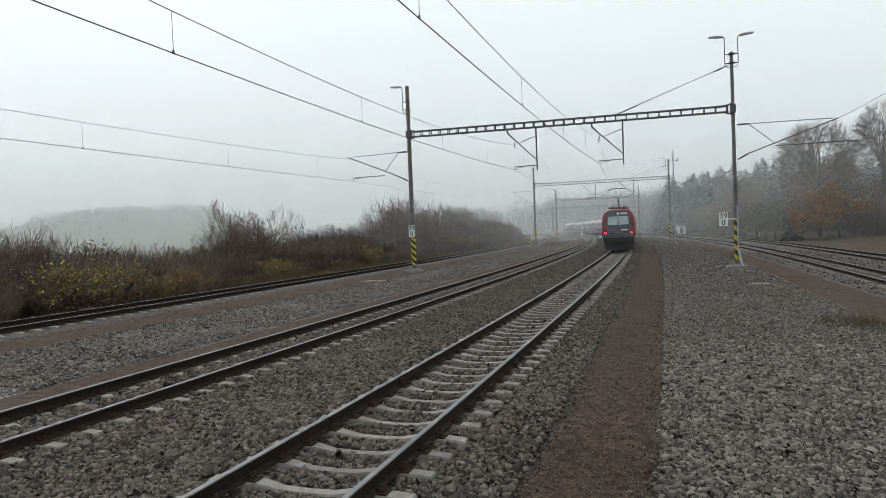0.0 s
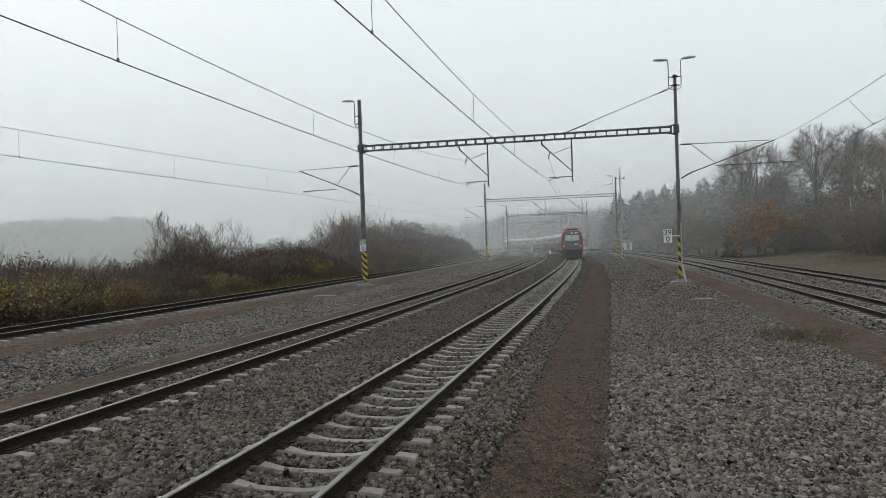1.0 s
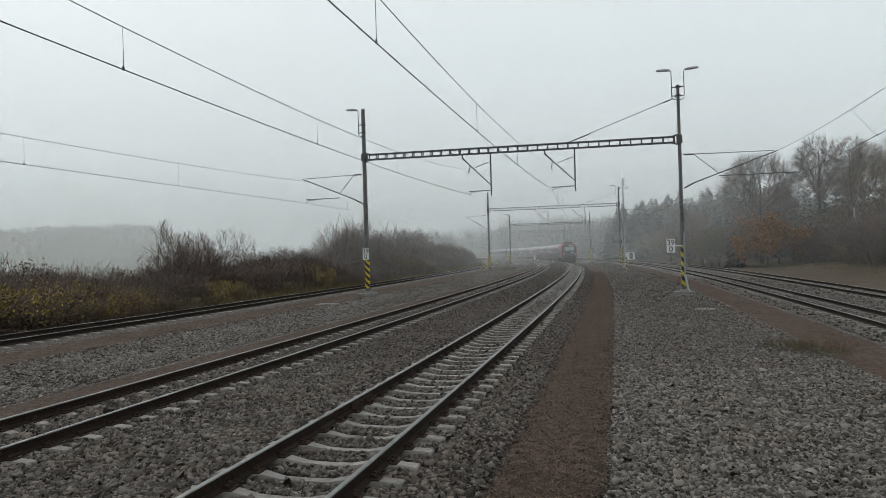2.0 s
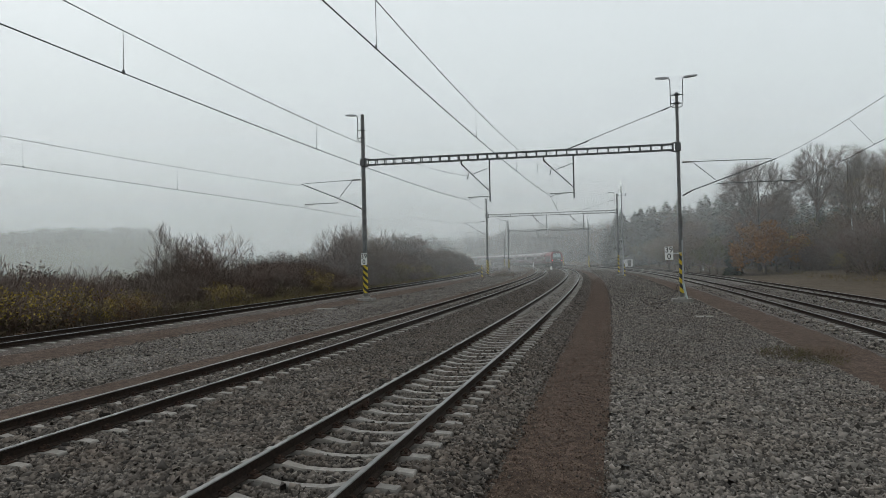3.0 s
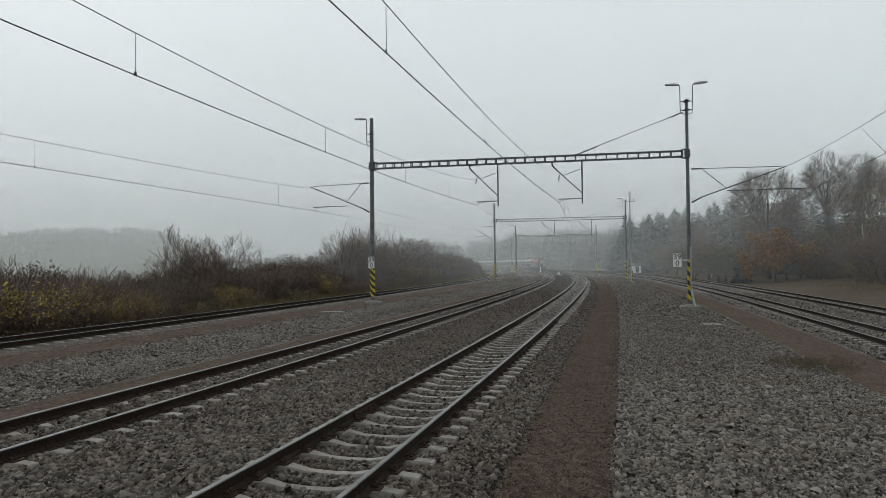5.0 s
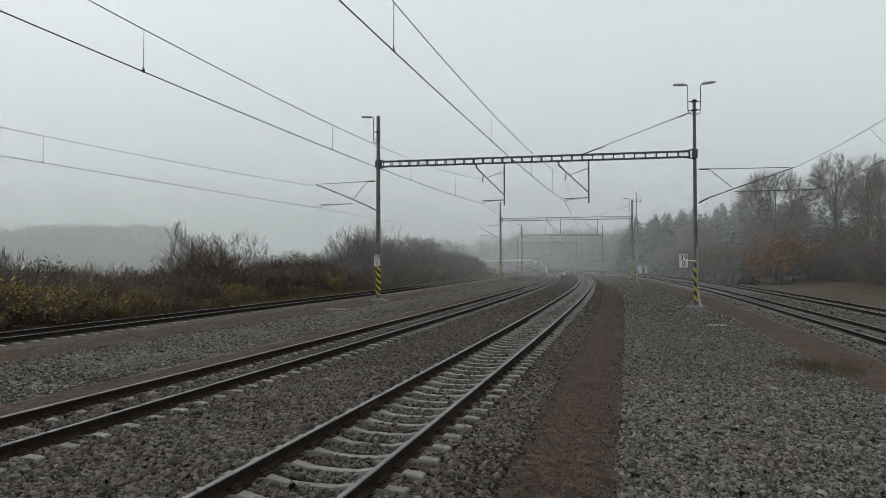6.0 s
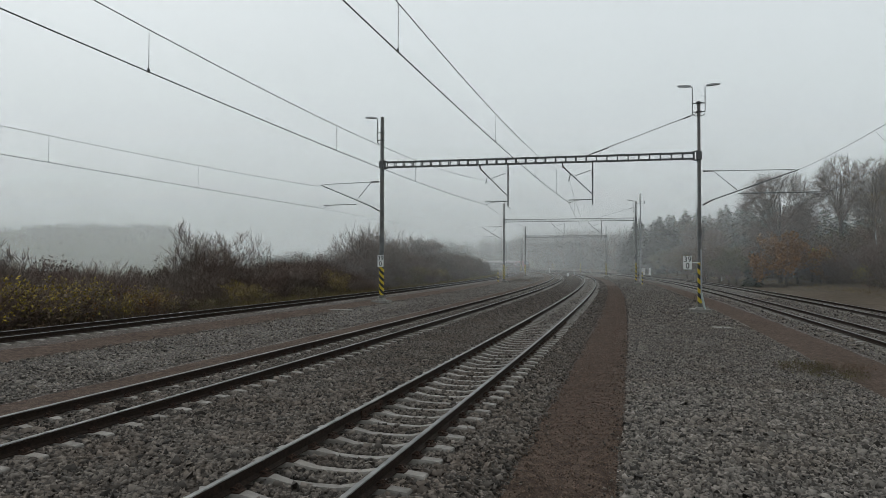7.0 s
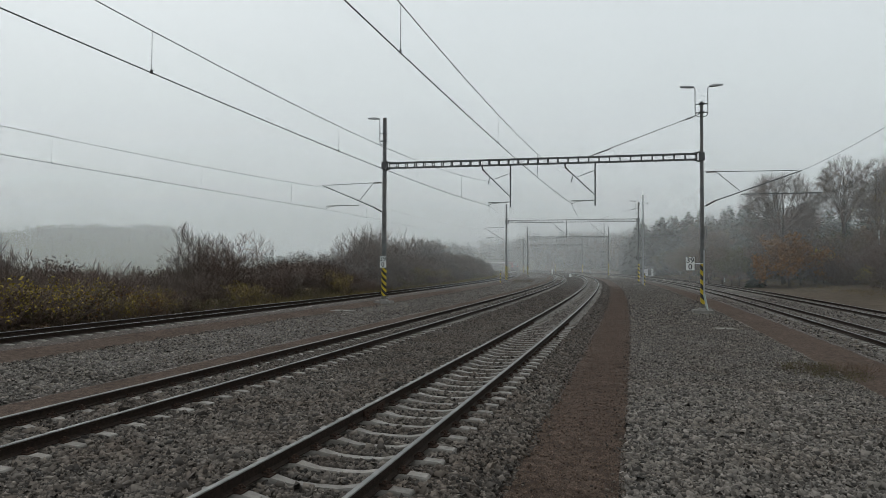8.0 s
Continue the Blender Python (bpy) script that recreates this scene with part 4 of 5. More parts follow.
def grow(m, p, d, length, r, depth, rnd, tips, spread=0.6, up=0.12, sides=3, rmin=0.007, kids=(2, 3)):
    """One limb of a few bent segments, and its branches."""
    pts, rad = [Vector(p)], [r]
    n = 3 if depth else 2
    d = Vector(d).normalized()
    for i in range(n):
        d = (d + Vector((rnd.gauss(0, 0.16), rnd.gauss(0, 0.16), rnd.gauss(0, 0.10) + up))).normalized()
        pts.append(pts[-1] + d * length / n)
        rad.append(max(rmin, r * (1 - 0.5 * (i + 1) / n)))
    m.tube(pts, rad, sides if depth < 3 else 6, caps=False)
    if depth == 0:
        tips.append(pts[-1])
        tips.append(pts[1])
        return
    for k in range(rnd.randint(*kids) + 1):
        i = n if k == 0 else rnd.randint(1, n)
        base = pts[i]
        side = Vector((rnd.gauss(0, 1), rnd.gauss(0, 1), rnd.gauss(0, 0.5))).normalized()
        nd = (d * (1.0 if k == 0 else 0.75) + side * spread).normalized()
        grow(m, base, nd, length * rnd.uniform(0.55, 0.82), max(rmin, rad[i] * 0.72), depth - 1, rnd, tips, spread, up, sides, rmin, kids)


def leaf_quad(m, p, size, rnd):
    a = Vector((rnd.gauss(0, 1), rnd.gauss(0, 1), rnd.gauss(0, 1))).normalized() * size
    b = a.cross(Vector((rnd.gauss(0, 1), rnd.gauss(0, 1), rnd.gauss(0, 1)))).normalized() * size * 0.55
    p = Vector(p)
    m.add([p - a, p - a * 0.1 + b, p + a, p - a * 0.1 - b], [(0, 1, 2, 3)])


def shrub(seed, height, width, leaf_mat, n_leaf, leaf_size, low, label, stems=11, depth=3, category="shrub", rmin=0.008, dense=0, spread=0.55, lean=0.55):
    """A many-stemmed shrub: bare rods fanning from the ground, thin twigs, and what leaves are left."""
    rnd = random.Random(seed)
    t = thing("shrub", pose(0, 0, -50), label, category, "shrubs beside the line")
    m, tips = M(), []
    for i in range(stems):
        a = rnd.uniform(0, 2 * math.pi)
        q = rnd.uniform(0, 1) ** 0.6
        base = (math.cos(a) * q * width * 0.30, math.sin(a) * q * width * 0.30, -0.15)
        tilt = q * lean
        grow(m, base, (math.cos(a) * tilt, math.sin(a) * tilt, 1), height * rnd.uniform(0.32, 0.44), 0.024 * height / 3.5, depth, rnd, tips, spread, 0.10, 3, rmin)
    part("branchwork", m, TWIG, t)["kind"] = "stuff"
    lv = M()
    pool = [p for p in tips if p.z < height * low] or tips
    for i in range(n_leaf):
        p = rnd.choice(pool) + Vector((rnd.gauss(0, 0.13), rnd.gauss(0, 0.13), rnd.gauss(0, 0.13)))
        leaf_quad(lv, p, leaf_size * rnd.uniform(0.6, 1.3), rnd)
    part("foliage", lv, leaf_mat, t)["kind"] = "stuff"
    if dense:
        lv = M()
        for i in range(dense):
            z = height * 0.72 * rnd.uniform(0, 1) ** 1.2
            k = width * (0.55 - 0.12 * z / height)
            a, q = rnd.uniform(0, 6.283), rnd.uniform(0, 1) ** 0.5
            leaf_quad(lv, (math.cos(a) * q * k, math.sin(a) * q * k, z), leaf_size * rnd.uniform(0.7, 1.5), rnd)
        part("dry_foliage", lv, LEAF_DARK if leaf_mat is LEAF_DARK else LEAF_BROWN, t)["kind"] = "stuff"
    return t


def bare_tree(seed, height, spread, label, leaf_mat=None, n_leaf=0, trunk_mat=None, depth=5, trunk=0.22, up=0.06, kids=(2, 3), name="tree", fork=0.25, leaf_size=0.16):
    rnd = random.Random(seed)
    t = thing(name, pose(0, 0, -50), label, "tree", "trees at the wood's edge")
    m, tips, cr = M(), [], M()
    top = height * fork
    m.tube([(0, 0, -0.4), (0.02, 0, 0.3), (0.05, 0.03, top * 0.6), (0.0, 0.1, top)], [trunk * 1.35, trunk, trunk * 0.86, trunk * 0.78], 8)
    k = rnd.randint(4, 6)
    for i in range(k):
        a = 2 * math.pi * i / k + rnd.uniform(-0.4, 0.4)
        z = top * rnd.uniform(0.75, 1.0)
        grow(cr, (0, 0.08, z), (math.cos(a) * spread, math.sin(a) * spread, 1), height * rnd.uniform(0.22, 0.30), trunk * 0.5, depth - 1, rnd, tips, 0.55, up, 3, 0.016, kids)
    grow(cr, (0, 0.1, top * 0.98), (0.05, 0, 1), height * 0.27, trunk * 0.7, depth - 1, rnd, tips, 0.5, up, 3, 0.016, kids)
    part("trunk", m, trunk_mat or BARK, t)
    part("crown", cr, TWIG, t)
    if n_leaf:
        lv = M()
        for i in range(n_leaf):
            p = rnd.choice(tips) + Vector((rnd.gauss(0, 0.3), rnd.gauss(0, 0.3), rnd.gauss(0, 0.3)))
            leaf_quad(lv, p, leaf_size * rnd.uniform(0.6, 1.4), rnd)
        part("foliage", lv, leaf_mat, t)["kind"] = "stuff"
    return t


def conifer_boughs(m, c, height, width, rnd, levels=22, per=8):
    """Whorls of drooping boughs, each a ragged blade with side sprays."""
    for i in range(levels):
        f = i / levels
        z = height * (0.06 + 0.92 * f)
        reach = width * (1 - f) ** 0.62 * rnd.uniform(0.55, 1.15) + 0.12
        for k in range(per):
            a = rnd.uniform(0, 6.283)
            r = reach * rnd.uniform(0.45, 1.2)
            d = Vector((math.cos(a), math.sin(a), 0))
            sd = Vector((-d.y, d.x, 0))
            o = Vector(c) + Vector((0, 0, z + rnd.uniform(-0.3, 0.3) * height / levels))
            tip = o + d * r + Vector((0, 0, -0.32 * r))
            midp = o + d * r * 0.5 + Vector((0, 0, -0.05 * r))
            w = 0.22 * r + 0.1
            m.add([o, midp + sd * w, tip, midp - sd * w, midp + sd * w * 0.2 - Vector((0, 0, 0.4 * w + 0.12))], [(0, 1, 2, 3), (0, 4, 2)])


def conifer(seed, height, width, label):
    rnd = random.Random(seed)
    t = thing("conifer", pose(0, 0, -50), label, "tree", "trees at the wood's edge")
    m = M()
    m.tube([(0, 0, -0.4), (0, 0, height * 0.5), (0, 0, height * 0.98)], [0.18, 0.11, 0.02], 6)
    part("trunk", m, BARK, t)
    m = M()
    conifer_boughs(m, (0, 0, 0), height, width, rnd, 30, 11)
    part("crown", m, NEEDLE, t)
    return t


def put(ob, s, u, scale=1.0, turn=0.0, dz=0.0, fresh=None, sz=None):
    p = along(s, u)
    z = land(p.x, p.y, s, u) + dz
    m = pose(p.x, p.y, z, 0, 0, turn)
    if fresh:
        ob.matrix_basis = m
    else:
        ob = copy_thing(ob, m)
    ob.scale = (scale, scale, sz or scale)
    return ob


SHRUBS = {
    "bare": [shrub(11 + i, 3.3, 3.0, LEAF_BROWN, 260, 0.045, 0.9, "bare brown twiggy shrub beside the track", 20, 4, rmin=0.0075, dense=900, lean=0.5) for i in range(4)],
    "dark": [shrub(31 + i, 3.3, 3.4, LEAF_DARK, 6000, 0.055, 1.5, "dense dark brown thorn shrub holding dry leaves", 18, 3, rmin=0.008, dense=2600) for i in range(4)],
    "yellow": [shrub(51 + i, 2.5, 2.4, LEAF_YELLOW, 650, 0.060, 0.95, "thin shrub with the last yellow leaves", 12, 3, rmin=0.007, dense=500) for i in range(2)],
    "olive": [shrub(71 + i, 1.7, 2.4, LEAF_OLIVE, 900, 0.05, 1.2, "low bramble thicket with fading olive leaves", 14, 2, rmin=0.007, dense=900) for i in range(2)],
    "rust": [shrub(81, 1.9, 2.2, LEAF_RUST, 420, 0.06, 0.95, "low shrub with a few rusty orange leaves", 12, 3, rmin=0.007, dense=600)],
}
TALL = {"bare": 3.3, "dark": 3.3, "yellow": 2.5, "olive": 1.7, "rust": 1.9}
rnd = random.Random(5)
# height of the growth along the line
GROWTH = [(0, 3.3), (14, 3.4), (18, 3.0), (20.5, 3.4), (24, 2.5), (29, 2.6), (33, 3.0), (38, 3.5), (44, 3.45), (50, 3.3), (60, 3.7), (80, 4.1), (100, 4.6), (150, 5.0)]
GS, GH = [a for a, b in GROWTH], [b for a, b in GROWTH]


def sow(kind, s, u, height):
    src = rnd.choice(SHRUBS[kind])
    k = height / TALL[kind]
    put(src, s, u, min(k * rnd.uniform(0.95, 1.15), 1.6), rnd.uniform(0, 360), 0.0, sz=k)


# rows of the thicket: offset from the line, spacing, share of the full height
for row, (u0, gap, share) in enumerate(((-20.2, 2.0, 0.42), (-21.9, 1.7, 0.80), (-24.2, 2.0, 1.12), (-27.2, 2.6, 1.25))):
    s = 5.0 + 0.7 * row
    while s < 150:
        u = u0 + rnd.uniform(-0.5, 0.5) - max(0, s - 60) * 0.012
        if row == 0:
            kind = rnd.choice(["olive", "bare", "bare", "olive", "dark"])
        elif s < 32:
            kind = rnd.choice(["bare", "bare", "bare", "bare", "dark"])
        elif s < 54:
            kind = rnd.choice(["dark", "dark", "dark", "dark", "bare"] if row > 1 else ["dark", "bare"])
        else:
            kind = rnd.choice(["dark", "bare", "bare", "dark", "olive"] if row == 1 else ["dark", "dark", "bare"])
        sow(kind, s, u, float(np.interp(s, GS, GH)) * share * (rnd.uniform(0.66, 1.12) if s < 32 else rnd.uniform(0.85, 1.06)))
        s += gap * rnd.uniform(0.8, 1.2) * (1.0 if s < 80 else 1.35)
# the last coloured leaves, shrub by shrub: kind, metres along, offset, height
for kind, s, u, h in (("yellow", 14.2, -19.9, 2.4), ("yellow", 13.0, -20.2, 2.6), ("yellow", 15.2, -20.2, 1.8), ("olive", 14.9, -20.0, 1.6), ("rust", 16.6, -20.5, 1.9), ("yellow", 17.2, -20.5, 2.5),
                      ("yellow", 19.0, -19.8, 1.5), ("rust", 20.0, -20.2, 1.5), ("yellow", 20.8, -19.9, 1.9), ("rust", 21.8, -20.2, 1.4), ("yellow", 28.8, -20.1, 2.0),
                      ("yellow", 30.2, -19.9, 1.7), ("olive", 31.5, -20.2, 1.3), ("yellow", 43.2, -20.3, 2.6), ("olive", 60.5, -20.4, 2.0), ("olive", 66.0, -20.6, 2.4),
                      ("yellow", 72.0, -21.2, 3.1), ("olive", 74.0, -20.8, 3.0), ("olive", 77.0, -21.0, 3.0), ("yellow", 79.5, -21.4, 3.0), ("olive", 83.0, -21.2, 2.6)):
    sow(kind, s, u, h)
# undergrowth at the foot of the wood
for i in range(120):
    s = 42 + 118 * rnd.random() ** 1.2
    put(rnd.choice(SHRUBS[rnd.choice(["dark", "bare", "bare", "olive", "yellow"])]), s, 33.5 + rnd.uniform(-1, 7), rnd.uniform(0.8, 1.9), rnd.uniform(0, 360))
for group in SHRUBS.values():
    for ob in group:
        for o in (*ob.children_recursive, ob):
            bpy.data.objects.remove(o)

# the taller bare shrubs that stand out of the thicket
tall = shrub(101, 5.6, 3.0, LEAF_BROWN, 60, 0.05, 0.9, "tall bare shrub standing above the thicket", 7, 5, rmin=0.0085, spread=0.68, lean=0.6)
put(tall, 29.6, -23.6, 0.95, 20, fresh=True)
put(tall, 32.2, -24.0, 0.82, 240)
big = shrub(102, 6.4, 4.6, LEAF_BROWN, 250, 0.05, 0.9, "large dense bare bush behind the mast", 28, 4, rmin=0.010, dense=900, spread=0.55, lean=0.5)
put(big, 57.5, -23.0, 1.04, 0, fresh=True)
put(big, 64.5, -23.4, 1.08, 140)
lone = bare_tree(103, 8.2, 0.9, "lone bare tree rising behind the shrubs in haze", depth=6, trunk=0.15, up=0.03)
put(lone, 93, -26.0, 1.0, 60, fresh=True)

# ---- wood's edge on the slope ----
def crown_tree(seed, height, radius, low, label, trunk=0.34, limbs=13):
    """A tall bare tree whose limbs fan up into a rounded crown of fine twigs."""
    rnd = random.Random(seed)
    t = thing("tree", pose(0, 0, -50), label, "tree", "trees at the wood's edge")
    m, cr = M(), M()
    fork = height * low
    mid = Vector((0, 0, height * (0.5 + 0.5 * low) - 0.02 * height))
    half = height - mid.z
    m.tube([(0, 0, -0.4), (0.02, 0, 0.3), (0.06, 0.03, fork * 0.6), (0, 0.05, fork), (0.1, 0, mid.z), (0, 0, mid.z + half * 0.6)],
           [trunk * 1.35, trunk, trunk * 0.86, trunk * 0.75, trunk * 0.4, trunk * 0.12], 8)

    def shell(spread_from=None, near=0.0, depth=(0.75, 1.0)):
        while True:
            v = Vector((rnd.gauss(0, 1), rnd.gauss(0, 1), rnd.gauss(0.25, 1))).normalized()
            if v.z > -0.75 and (spread_from is None or v.dot(spread_from) > near):
                return v, mid + Vector((v.x * radius, v.y * radius, v.z * half)) * rnd.uniform(*depth)

    def bough(a, b, r0, r1, sag, sides, n=4):
        a, b = Vector(a), Vector(b)
        c = (a + b) / 2 + Vector((rnd.gauss(0, 0.08), rnd.gauss(0, 0.08), -sag)) * (b - a).length
        pts = [a.lerp(c, k / n).lerp(c.lerp(b, k / n), k / n) for k in range(n + 1)]
        cr.tube(pts, [r0 + (r1 - r0) * k / n for k in range(n + 1)], sides, caps=False)
        return pts

    for i in range(limbs):
        v, p = shell(depth=(0.68, 0.85))
        start = Vector((0, 0.03, fork + (mid.z - fork) * rnd.uniform(-0.2, 0.8) * (0.5 + 0.5 * max(v.z, 0))))
        limb = bough(start, p, trunk * 0.34, 0.04, -0.07, 5, 5)
        for k in range(13):
            w, q = shell(v, 0.72, (0.82, 0.97))
            sub = bough(limb[rnd.randint(2, 5)], q, 0.04, 0.018, 0.05, 3, 3)
            for h in range(26):
                o = sub[rnd.randint(1, 3)]
                d = (w * 0.8 + Vector((rnd.gauss(0, 0.6), rnd.gauss(0, 0.6), rnd.gauss(0.25, 0.5)))).normalized()
                tip = o + d * rnd.uniform(0.5, 1.3) * radius / 4
                bough(o, tip, 0.013, 0.008, 0.02, 3, 2)
    part("trunk", m, BARK, t)
    part("crown", cr, TWIG, t)["kind"] = "stuff"
    return t


oak = crown_tree(201, 18.5, 3.7, 0.42, "tall bare broadleaf tree at the edge of the wood")
oak2 = crown_tree(202, 16.0, 5.6, 0.36, "broad bare broadleaf tree with a rounded crown", 0.32, 15)
rusty = bare_tree(203, 8.8, 0.95, "rounded tree with dense rust orange autumn leaves", LEAF_RUST, 7000, depth=5, trunk=0.2, up=0.03, fork=0.16, leaf_size=0.17)
yellow = bare_tree(204, 6.5, 0.7, "small tree with thin yellow autumn leaves", LEAF_YELLOW, 700, depth=4, trunk=0.1, fork=0.2, leaf_size=0.13)
birch = bare_tree(205, 13.0, 0.35, "slender birch with a white trunk", LEAF_YELLOW, 150, BIRCH, depth=4, trunk=0.12, fork=0.62, leaf_size=0.1)
olive = bare_tree(206, 8.0, 0.9, "half bare tree with dull olive leaves", LEAF_OLIVE, 2200, depth=5, trunk=0.16, fork=0.18, leaf_size=0.15)
brown = bare_tree(207, 9.0, 0.9, "bare tree with dry brown leaves", LEAF_BROWN, 2400, depth=5, trunk=0.18, fork=0.15, leaf_size=0.16)
spruce = conifer(211, 13.0, 3.6, "dark green spruce in the haze")
spruce2 = conifer(212, 10.0, 3.3, "dark green spruce in the haze")


def plant(ob, x, y, scale=1.0, turn=0.0, dz=0.0, fresh=False):
    """Plant at a place in the plan, on the ground sheet."""
    i = int(np.argmin((LINE_X - x) ** 2 + (LINE_Y - y) ** 2))
    h = LINE_H[i]
    u = (x - LINE_X[i]) * math.cos(h) - (y - LINE_Y[i]) * math.sin(h)
    z = land(x, y, float(LINE_S[i]), u)
    m = pose(x, y, z + dz, 0, 0, turn)
    if fresh:
        ob.matrix_basis = m
    else:
        ob = copy_thing(ob, m)
    ob.scale = (scale,) * 3
    return ob


def top_at(ob, x, y, top, height, turn=0.0, fresh=False):
    """Plant a tree so that its crown ends at a height above the rails."""
    ob = plant(ob, x, y, 1.0, turn, fresh=fresh)
    k = (top - ob.matrix_basis.translation.z) / height
    ob.scale = (k,) * 3
    return ob


top_at(oak, 61.1, 100, 19.3, 18.5, 0, True)
top_at(oak, 66.8, 101, 19.3, 18.5, 140)
top_at(oak2, 52.8, 102, 16.4, 16.0, 0, True)
plant(rusty, 48.7, 92.5, 1.0, 0, fresh=True)
plant(yellow, 54.4, 94, 0.95, 0, fresh=True)
plant(birch, 58.2, 87.5, 0.85, 30, fresh=True)
plant(olive, 43.0, 98, 0.8, 0, fresh=True)
plant(brown, 59.0, 94, 0.95, 0, fresh=True)
plant(spruce, 60.5, 205, 1.15, 0, fresh=True)
plant(spruce2, 44.8, 94.5, 0.55, 0, fresh=True)
# spruces on the crest of the slope behind the wood's edge
for row, (y, n) in enumerate(((196, 26), (208, 24), (222, 22))):
    for k in range(n):
        f = (k + rnd.uniform(-0.3, 0.3)) / (n - 1)
        top_at(rnd.choice((spruce, spruce2)), (60 + 44 * f) * y / 200, y + rnd.uniform(-4, 4), (15.0 + 7.5 * f) * y / 200 + rnd.uniform(-2.2, 0.9), 12.0, rnd.uniform(0, 360))
for ob, x, y, k, a in (
        (oak, 72, 106, 0.95, 70), (oak2, 78, 104, 1.05, 190), (oak, 85, 112, 0.9, 250), (oak2, 60, 112, 0.75, 100), (oak, 57, 116, 0.62, 300),
        (birch, 64.5, 90, 0.9, 80), (birch, 68, 92, 1.0, 10), (rusty, 52.0, 95.5, 0.85, 120), (rusty, 75, 97, 0.8, 90),
        (yellow, 56.5, 92, 0.6, 60), (yellow, 67, 93, 0.9, 200), (brown, 63.5, 95, 1.0, 50), (brown, 69, 94, 1.05, 150), (brown, 76, 96, 1.1, 20),
        (brown, 55.5, 98, 1.0, 280), (olive, 70, 98, 1.0, 50), (olive, 58, 99, 1.0, 200), (olive, 45.5, 101, 0.85, 300), (brown, 42, 104, 0.75, 10), (brown, 48.5, 99, 0.9, 70),
        (brown, 66, 100, 1.1, 250), (olive, 63, 104, 1.1, 10), (brown, 73, 102, 1.1, 330), (spruce2, 60.5, 98, 0.75, 50),
        (spruce2, 62.5, 203, 1.35, 40), (spruce, 64.5, 206, 1.05, 90), (spruce2, 61.2, 210, 1.4, 200), (spruce, 63.0, 213, 1.2, 20), (spruce2, 67.0, 200, 1.25, 70), (spruce, 58.8, 208, 0.9, 130),
        (olive, 66, 183, 1.1, 70), (brown, 68, 178, 1.1, 30), (yellow, 63.5, 180, 1.0, 80), (oak2, 72, 185, 0.8, 20), (oak, 68, 165, 0.7, 220), (oak2, 62, 150, 0.65, 60), (olive, 53, 141, 0.9, 20), (yellow, 52, 135, 0.9, 10),
        (brown, 52, 130, 0.9, 40), (birch, 52.5, 133, 0.7, 10), (birch, 54, 126, 0.7, 70), (olive, 55, 122, 0.9, 120), (brown, 57, 117, 0.9, 200), (rusty, 58, 128, 0.7, 30), (brown, 48, 113, 0.8, 90), (olive, 50.5, 119, 0.85, 40),
        (brown, 45.5, 107, 0.75, 130), (brown, 60, 160, 1.0, 15), (olive, 58, 168, 1.0, 85), (olive, 56.5, 150, 0.8, 60), (yellow, 55, 146, 0.8, 150), (brown, 57, 140, 1.0, 250), (brown, 62, 172, 1.0, 310)):
    plant(ob, x, y, k, a)


